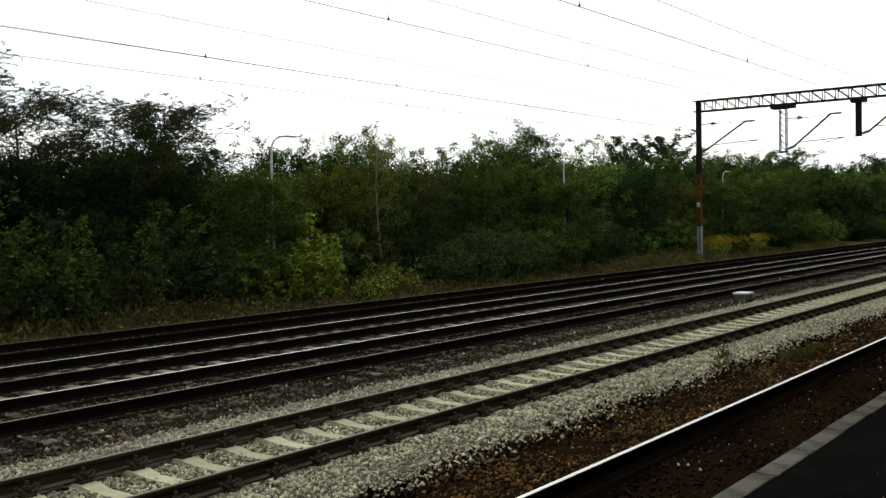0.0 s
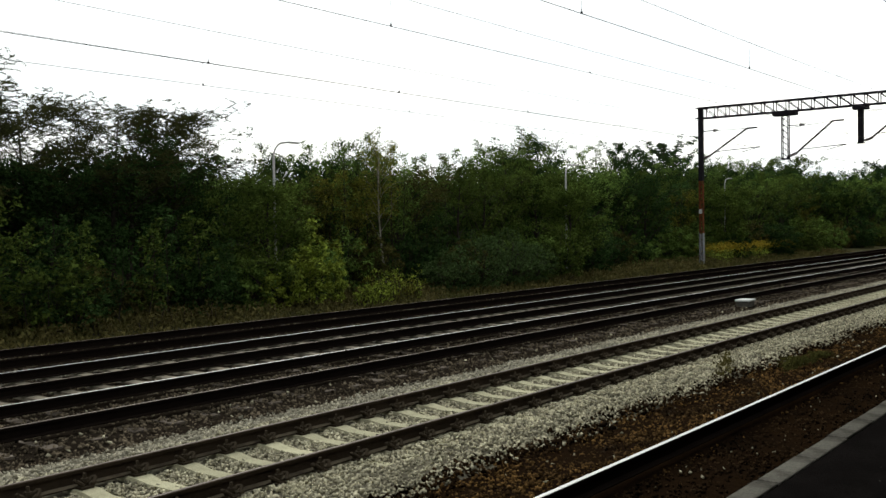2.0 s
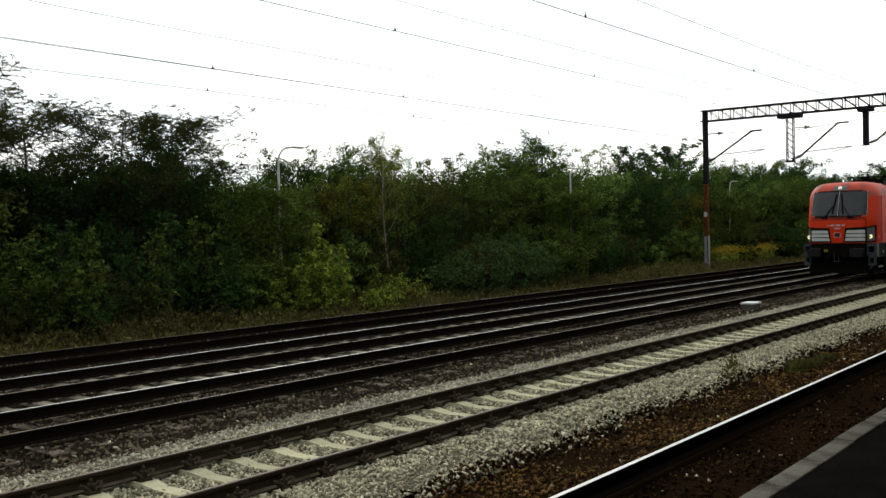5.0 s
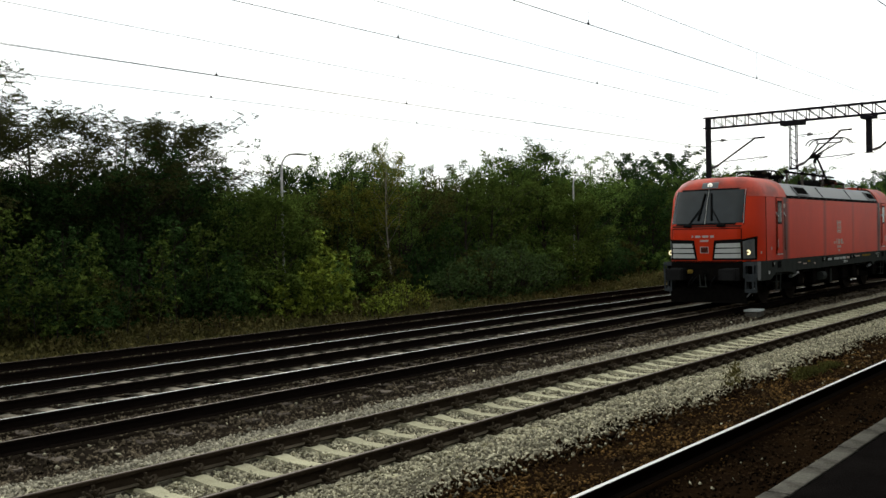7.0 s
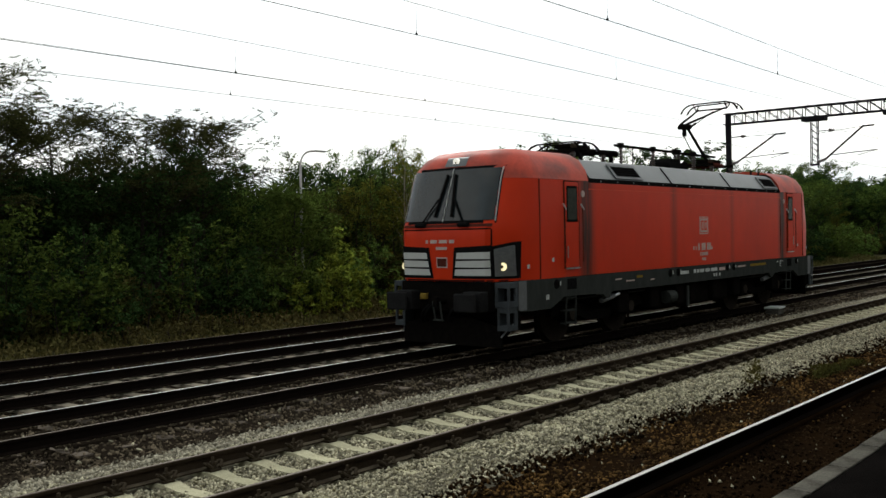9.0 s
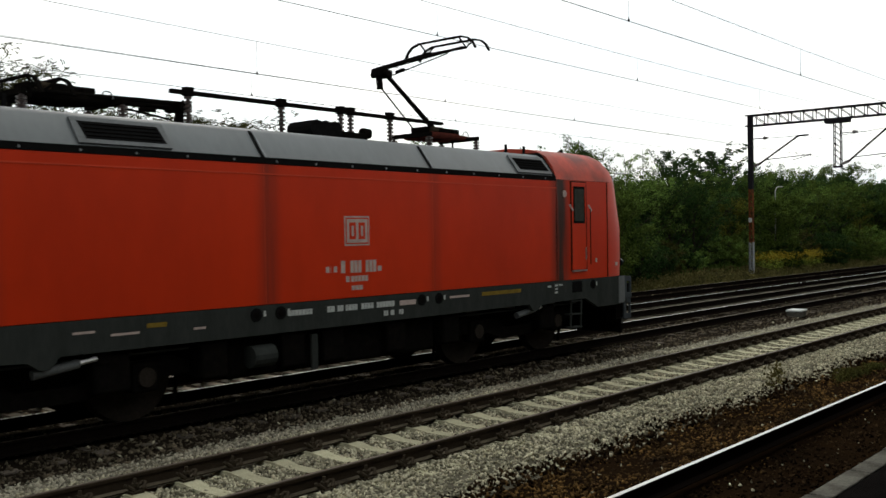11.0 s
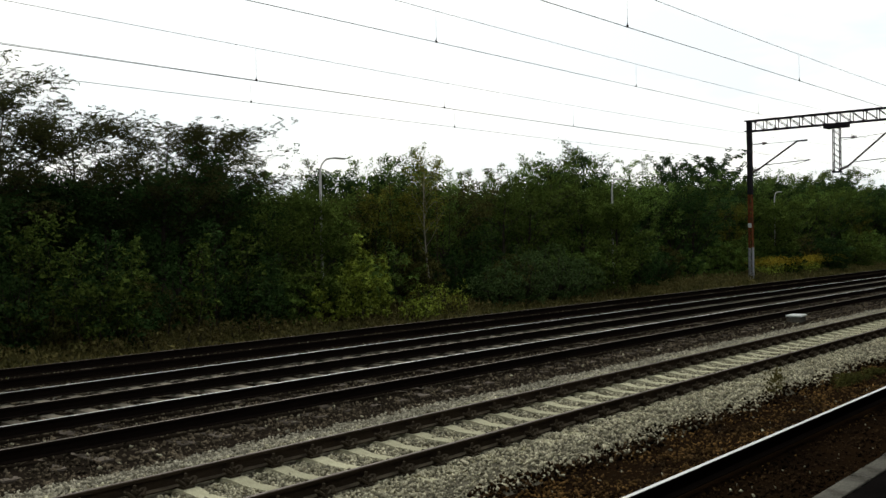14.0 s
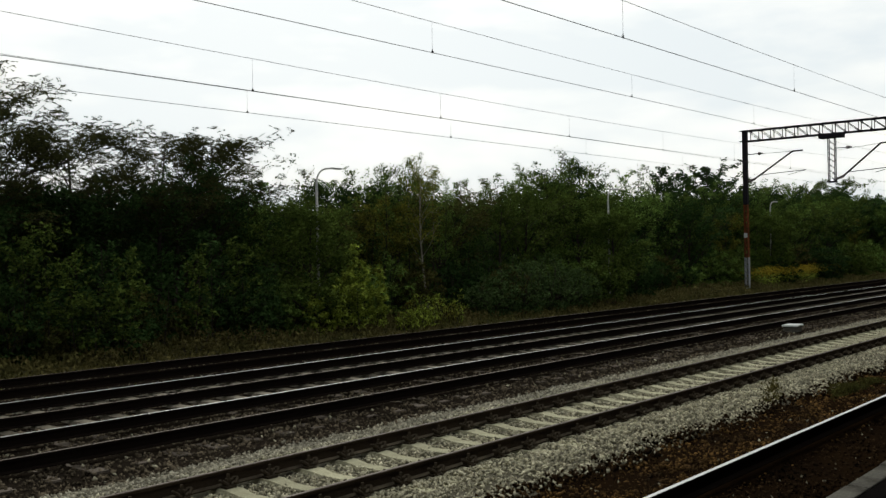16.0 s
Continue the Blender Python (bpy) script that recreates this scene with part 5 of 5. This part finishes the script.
def build_shrub(name, label, x, y, h, wide, mat, count, leaf, clumps=16, group="trackside shrubs"):
    s = thing(name, label, "shrub", group, at=pose(x, y, bed(y), 0, 0, random.uniform(0, 360)))
    bm, heads = bmesh.new(), []
    for i in range(clumps):
        a, u = i * 2.4, math.sqrt((i + 0.5) / clumps)
        hh = h * (1 - 0.55 * u * u) * random.uniform(0.7, 1.0)
        e = (math.cos(a) * wide * u, math.sin(a) * wide * u, hh)
        limb(bm, (math.cos(a) * 0.12, math.sin(a) * 0.12, -0.1), e, 0.022, 0.006, 0.15, 3)
        for z in np.linspace(0.15, 1.0, max(3, int(h * 1.6))):
            heads.append((e[0] * (0.55 + 0.45 * z), e[1] * (0.55 + 0.45 * z), hh * z))
    part("woody_base", bm, BARK, s)
    pts, heart = clumps_of(heads, count, 0.12 + 0.06 * h)
    pts[:, 2] = np.abs(pts[:, 2] - 0.03) + 0.03
    leaf_part("foliage", pts, leaf, mat, s, "", 0.25, heart)
    return s


# distances grow from the verge; every height is that of the crown's top above the ground
SKY_X = (13.6, 15.6, 19.2, 21.2, 22.0, 22.7, 23.8, 25.2, 26.7, 28.3, 30.1, 31.0, 32.7, 34.3, 35.6, 37.4, 39.9, 42.0, 44.2, 46.6, 48.6, 52.8, 56.0, 60.3, 64.1, 69.4, 73.6, 81.0, 87.1, 93.1, 98.8, 106.2, 112.9, 160)
SKY_Z = (4.79, 5.23, 5.27, 4.53, 4.36, 4.48, 4.48, 5.10, 5.23, 5.40, 5.55, 4.89, 5.07, 4.94, 5.40, 5.74, 5.86, 5.96, 5.77, 5.68, 5.54, 5.53, 5.81, 5.97, 5.92, 5.60, 6.16, 6.74, 5.97, 5.35, 5.91, 6.79, 7.61, 8.6)



def crest(x, y):
    return 2.4 + (float(np.interp(x * 26 / y, SKY_X, SKY_Z)) - 2.4) * y / 26


for k, (tx, ty, th, ts) in enumerate(((10.3, 25.2, 7.15, 2.4), (12.2, 26.2, 6.5, 2.1), (14.2, 26.4, 6.4, 2.2), (16.7, 25.6, 6.25, 2.1), (19.5, 26.2, 6.5, 1.6), (6.8, 25.0, 8.0, 2.6))):
    build_tree("robinia_tree", "tall airy false acacia with feathery dull green leaves", tx, ty, th, ts, LEAF_ACACIA, 2500, 0.056, 0.36, 17, 6, None, 0.36, 0.10, True)
bx, by = 26.9, 23.6
build_tree("birch_tree", "slender birch with pale trunk and thin upright top", bx, by, 5.6, 0.75, LEAF_YELLOW, 3600, 0.07, 0.36, 18, 4, BARK_BIRCH, 0.22, 0.05, rise=2.6)
for dx, dy, th in ((-2.1, 0.5, 5.7), (-1.0, 0.9, 5.5), (-0.35, 0.6, 6.4), (0.35, 0.8, 6.5), (0.9, 0.5, 5.9), (1.5, 0.7, 5.5), (2.6, 1.0, 5.2), (5.6, 1.5, 5.6)):
    build_tree("aspen_tree", "slender upright young aspen with a thin pointed top", bx + dx, by + dy, th, 0.36, LEAF_MID, 1500, 0.07, 0.3, 18, 3, None, 0.17, 0.03, rise=3.2)
MIX = ((LEAF_DARK, "dark green"), (LEAF_MID, "mid green"), (LEAF_GREEN, "deep green"), (LEAF_MID, "mid green"), (LEAF_RUSSET, "brownish green"), (LEAF_GREEN, "deep green"), (LEAF_DARK, "dark green"), (LEAF_MID, "mid green"), (LEAF_DARK, "dark green"))
for k in range(62):
    ty = random.uniform(24.8, 28.6)
    x26 = 8.0 + 0.70 * k + 0.0175 * k * k + random.uniform(-0.5, 0.5)
    tx = x26 * ty / 26
    th = crest(tx, ty) * random.uniform(0.80, 1.0) * (0.93 if x26 < 19.5 else 1.0) - (0.1 if x26 < 19.5 else 0.0)
    # trees at left all take dark leaves: their shade is in the colour
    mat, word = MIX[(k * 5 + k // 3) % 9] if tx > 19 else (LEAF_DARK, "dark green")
    if 34 < tx < 40 or 55 < tx:
        mat, word = ((LEAF_DARK, "dark green"), (LEAF_GREEN, "deep green"), (LEAF_MID, "mid green"))[k % 3]
    grown = 1.0 + 0.009 * max(0, tx - 30)
    build_tree("young_tree", "bushy young tree with %s leaves beside the tracks" % word, tx, ty, th, (1.5 + 0.018 * tx) * random.uniform(0.85, 1.15), mat, 8500, 0.098 * grown, 0.07, 17, 3, None, 0.31, rise=1.9)
# the tops that stand out against the sky
for tx, ty, th, ts in ((24.9, 27.5, 5.3, 0.7), (25.7, 27.5, 5.3, 0.7), (26.5, 27.0, 5.65, 0.9), (33.1, 27.0, 5.7, 0.6), (35.4, 27.0, 5.85, 0.7), (36.6, 27.0, 5.7, 0.7), (50.1, 29.0, 7.2, 0.7), (52.1, 29.0, 7.7, 0.65)):
    build_tree("thin_tree", "thin young tree with a sparse pointed top", tx, ty, th * 1.06, ts, LEAF_MID, 1500, 0.10, 0.3, 14, 3, None, 0.19, 0.05, rise=1.9)
for tx, ty, th, ts in ((39.4, 27.0, 6.2, 1.7), (40.9, 27.0, 6.4, 1.5), (43.3, 27.2, 6.75, 1.6), (75.2, 30.0, 7.4, 1.8), (78.8, 30.0, 7.0, 1.8), (85.1, 30.0, 8.1, 1.9), (89.4, 30.0, 7.6, 2.0), (91.0, 29.0, 8.5, 2.0), (97.1, 29.0, 6.8, 2.2), (104.0, 29.5, 6.6, 2.4), (112.8, 30.0, 7.2, 2.4), (120.0, 30.0, 8.3, 2.4), (126.9, 30.0, 10.0, 2.8), (134.0, 30.0, 10.0, 2.8)):
    build_tree("broad_tree", "dark green broad-leaved tree with an uneven crown", tx, ty, th * (1.06 if tx < 50 else 0.97), ts, (LEAF_DARK, LEAF_GREEN)[int(tx) % 2], 7000, 0.10 + 0.0008 * tx, 0.12, 18, 4, None, 0.30 + 0.001 * tx, rise=1.3)
for tx, ty, th, ts in ((64.3, 31.0, 7.5, 1.7), (65.6, 30.5, 8.3, 2.0), (67.6, 31.0, 7.5, 1.7)):
    build_tree("airy_tree", "open-crowned tree with dark feathery leaves against the sky", tx, ty, th * 1.06, ts, LEAF_DARK, 1100, 0.11, 0.3, 14, 5, None, 0.3, 0.12, True)
for tx, th in ((58.0, 7.4), (60.4, 7.25)):
    build_tree("poplar_tree", "dense dark rounded tree rising behind the bushes", tx, 30.5, th * 1.06, 0.95, LEAF_DARK, 6500, 0.14, 0.15, 20, 4, None, 0.30, rise=2.2)
for tx, ty, th in ((23.8, 27.0, 5.7), (27.3, 26.5, 5.85), (28.0, 26.5, 6.05), (30.6, 27.0, 5.5)):
    build_tree("slim_tree", "slim upright sapling rising above the bushes", tx, ty, th * 1.06, 0.35, LEAF_GREEN, 900, 0.09, 0.4, 16, 3, None, 0.15, 0.04, rise=3.0)
for tx, ty, th in ((25.9, 24.5, 4.55), (25.2, 24.6, 4.2), (56.5, 25.0, 4.4), (84.0, 26.0, 4.6)):
    build_tree("turning_tree", "young tree with leaves turning yellow", tx, ty, th, 0.9, LEAF_YELLOW, 3600, 0.09, 0.3, 16, 3, None, 0.24, 0.04, rise=1.8)
for tx, ty, th in ((20.4, 22.5, 3.85), (38.2, 22.5, 3.9), (59.0, 23.2, 4.3)):
    build_tree("elder_tree", "broad leafy elder in front of a street lamp", tx, ty, th, 1.25, LEAF_GREEN, 12000, 0.095 * (1 + 0.005 * tx), 0.05, 22, 4, None, 0.38, rise=1.5)

# undergrowth along the verge
LOW = ((LEAF_DARK, "dark green"), (LEAF_GREEN, "deep green"), (LEAF_RUSSET, "brownish green"), (LEAF_MID, "mid green"), (LEAF_DARK, "dark green"), (LEAF_MID, "mid green"))
for k in range(54):
    sy = random.uniform(21.9, 24.0)
    x22 = 7.0 + 0.62 * k + 0.030 * k * k + random.uniform(-0.3, 0.3)
    sx = x22 * sy / 22
    if 46 < sx < 58:  # clear of the gantry post
        sy = 24.4
    mat, word = LOW[(k * 4 + k // 4) % 6] if sx > 15.5 else ((LEAF_DARK, "dark green"), (LEAF_DARK, "dark green"), (LEAF_RUSSET, "brownish green"))[k % 3]
    build_shrub("wild_shrub", "wild %s shrub at the edge of the siding" % word, sx, sy, random.uniform(1.0, 2.3) if sx < 27 else random.uniform(1.6, 3.3), random.uniform(0.8, 1.2) * (1 + 0.006 * sx), mat, 4600, 0.088 * (1 + 0.008 * sx), 22)
for sx, sy, sh, sw in ((21.3, 21.6, 3.15, 0.26), (20.95, 21.7, 2.75, 0.30), (21.6, 21.7, 2.5, 0.28), (20.5, 21.6, 2.1, 0.32), (20.1, 21.7, 1.6, 0.32), (22.15, 21.5, 2.2, 0.20), (21.8, 21.4, 1.5, 0.30), (21.1, 21.35, 1.7, 0.36), (19.7, 21.7, 1.2, 0.28)):
    build_tree("maple_sapling", "bright yellow-green upright sapling with fresh leaves", sx, sy, sh, sw, LEAF_LIGHT, 520, 0.12, 0.08, 13, 2, None, 0.14, 0.02, group="young maples", rise=1.7)
for k in range(5):
    build_shrub("fresh_weed", "low bright green weed at the verge", 22.8 + 0.32 * k, random.uniform(21.0, 21.3), random.uniform(0.5, 0.8), 0.28, LEAF_LIGHT, 260, 0.10, 7)
# some saplings take the dark leaves, which puts shade into the group
for sx, sy, sh, sw in ((11.3, 22.0, 3.6, 0.45), (11.9, 21.8, 2.7, 0.4), (12.6, 21.9, 3.05, 0.4), (13.4, 21.8, 2.8, 0.35), (14.4, 22.0, 2.2, 0.4), (16.2, 22.3, 3.5, 0.35), (17.3, 22.2, 3.0, 0.4), (10.6, 22.1, 3.2, 0.5), (13.0, 21.6, 1.9, 0.45), (15.2, 21.9, 2.7, 0.4), (18.3, 22.1, 2.2, 0.35), (12.2, 21.5, 1.5, 0.5)):
    build_tree("maple_sapling", "upright dull green maple sapling in front of dark bushes", sx, sy, sh, sw * 1.2, (LEAF_DARK, LEAF_GREEN, LEAF_GREEN)[int(sx * 10) % 3], 620, 0.115, 0.08, 17, 3, None, 0.16, 0.02, group="young maples", rise=2.0)
for sx, sy, sh, sw in ((28.6, 22.0, 1.5, 1.1), (30.3, 22.0, 2.2, 1.4), (32.2, 22.0, 2.4, 1.5), (34.2, 22.1, 1.9, 1.3)):
    build_shrub("bramble_bush", "dense rounded blue-green bramble bush", sx, sy, sh, sw, LEAF_BLUE, 5500, 0.095, 34)
for k in range(8):
    build_shrub("yellow_weed", "tall weed turning yellow at the verge", 23.4 + 0.35 * k + random.uniform(-0.2, 0.2), random.uniform(21.2, 21.7), random.uniform(0.7, 1.25), 0.3, (LEAF_YELLOW, LEAF_LIGHT)[k % 2], 420, 0.07, 8)
for k in range(13):
    build_shrub("dry_tussock", "tall dry grass tussock at the verge", (12.5 + 0.9 * k if k < 6 else 33.5 + 2.6 * (k - 5)) + random.uniform(-0.3, 0.3), random.uniform(20.9, 21.4), random.uniform(0.35, 0.65), 0.42, GRASS, 420, 0.085, 10)
for k in range(12):
    g = build_shrub("goldenrod", "goldenrod clump with yellow flower heads by the gantry", 54.6 + 1.15 * k + random.uniform(-0.3, 0.3), random.uniform(22.0, 22.9), random.uniform(0.8, 1.15), 0.55, LEAF_LIGHT, 500, 0.10, 10)
    n = 420
    pts = rng.normal(0, 1, (n, 3)) * (0.42, 0.42, 0.14) + (0, 0, 0.92)
    tagged(leaf_part("flower_plume", pts, 0.085, FLOWER, g, "yellow flower plume"), kind="stuff")


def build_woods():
    # solid dark sheet added to block the sky and shade the gaps
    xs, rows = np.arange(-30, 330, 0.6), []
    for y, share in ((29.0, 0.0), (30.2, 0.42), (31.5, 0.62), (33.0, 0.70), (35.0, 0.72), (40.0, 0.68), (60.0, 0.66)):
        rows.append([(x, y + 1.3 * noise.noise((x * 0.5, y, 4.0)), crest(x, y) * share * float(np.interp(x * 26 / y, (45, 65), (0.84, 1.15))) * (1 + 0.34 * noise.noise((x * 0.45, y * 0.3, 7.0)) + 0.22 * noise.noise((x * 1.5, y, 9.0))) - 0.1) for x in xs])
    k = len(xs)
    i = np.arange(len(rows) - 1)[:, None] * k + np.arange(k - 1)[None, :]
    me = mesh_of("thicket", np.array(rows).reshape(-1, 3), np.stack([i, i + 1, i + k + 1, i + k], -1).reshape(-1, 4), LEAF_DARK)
    tagged(place("thicket", me), "dark backing sheet added inside the wood as shade between the trees", "thicket", kind="stuff")
    n = 90000
    x26 = 4 + 150 * rng.random(n) ** 1.5
    y = rng.uniform(27.0, 35, n)
    x = x26 * y / 26
    top = np.array([2.4 + (np.interp(a, SKY_X, SKY_Z) - 2.4) * b / 26 for a, b in zip(x26, y)])
    wob = np.array([noise.noise((a * 0.55, b * 0.5, 2.0)) for a, b in zip(x, y)])
    z = top * (np.interp(x26, (45, 65), (0.82, 0.92)) + 0.26 * wob) * rng.random(n) ** 0.5
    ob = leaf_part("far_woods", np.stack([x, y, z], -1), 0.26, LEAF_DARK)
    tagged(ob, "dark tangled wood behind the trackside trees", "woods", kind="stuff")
    m = 46000
    x = 3 + 75 * rng.random(m) ** 1.4
    y = rng.uniform(20.2, 23.5, m) + 0.25 * np.sin(x * 0.8)
    z = np.interp(y, (0, 20.2, 21, 24), (-0.24, -0.24, -0.16, 0.0)) + rng.random(m) ** 1.6 * np.interp(y, (20.2, 21.2, 23.5), (0.06, 0.28, 0.45))
    ob = leaf_part("verge_grass", np.stack([x, y, z], -1), 0.115, GRASS, None, "", -1.6)
    tagged(ob, "dry uncut grass and weeds along the siding", "grass", kind="stuff")
    m = 1100
    x = 4 + 50 * rng.random(m) ** 1.3
    y = rng.choice((18.4, 17.2, 19.8), m) + rng.normal(0, 0.3, m)
    ob = leaf_part("track_weeds", np.stack([x, y, -0.24 + 0.09 * rng.random(m)], -1), 0.06, GRASS, None, "", -1.2)
    tagged(ob, "low weeds growing between the siding rails", "weeds", kind="stuff")


build_woods()


def build_weed(x, y, wide, deep, high, count, blade, mat, label):
    w = thing("ballast_weed", label, "weed", "ballast weeds", at=pose(x, y, bed(y)))
    u = rng.normal(0, 1, (count, 2)) * (wide * 0.45, deep * 0.45)
    pts = np.column_stack([u, high * rng.random(count) ** 0.8 * np.exp(-(u[:, 0] / wide) ** 2)])
    tagged(leaf_part("leafage", pts, blade, mat, w, "", -1.4), kind="stuff")


build_weed(17.6, 5.62, 0.75, 0.22, 0.16, 900, 0.05, LEAF_RUSSET, "low dark green weed clump on the ballast")
build_weed(18.8, 5.60, 0.60, 0.18, 0.13, 600, 0.05, LEAF_RUSSET, "low dark green weed clump on the ballast")
build_weed(15.4, 6.15, 0.22, 0.12, 0.42, 75, 0.06, GRASS, "thin dry weed standing in pale ballast")
build_weed(15.9, 6.25, 0.20, 0.12, 0.40, 60, 0.075, GRASS, "thin dry weed standing in pale ballast")


# ---- what moves ----
RUN = ((0, 81.0), (1.5, 69.5), (3.0, 57.8), (3.5, 53.9), (4.0, 50.05), (4.2, 48.55), (6.3, 33.2), (6.5, 31.75), (7.0, 28.15), (7.5, 24.65), (8.0, 21.15), (8.5, 17.7), (9.0, 14.28), (11.5, -2.47), (12.0, -5.8), (12.5, -9.15), (13.0, -12.45), (14.5, -22.2), (16.0, -32.0))


def motions():
    walk(loco, [(t, pose(x, 12.2525, 0)) for t, x in RUN])
    steps = np.arange(0, 16.01, 0.1)
    xs = np.interp(steps, [r[0] for r in RUN], [r[1] for r in RUN])
    for ws, cx in wheelsets:
        walk(ws, [(float(t), pose(cx, 0, 0.625) @ Matrix.Rotation((x - xs[0]) / 0.625, 4, "Y")) for t, x in zip(steps, xs)])


motions()
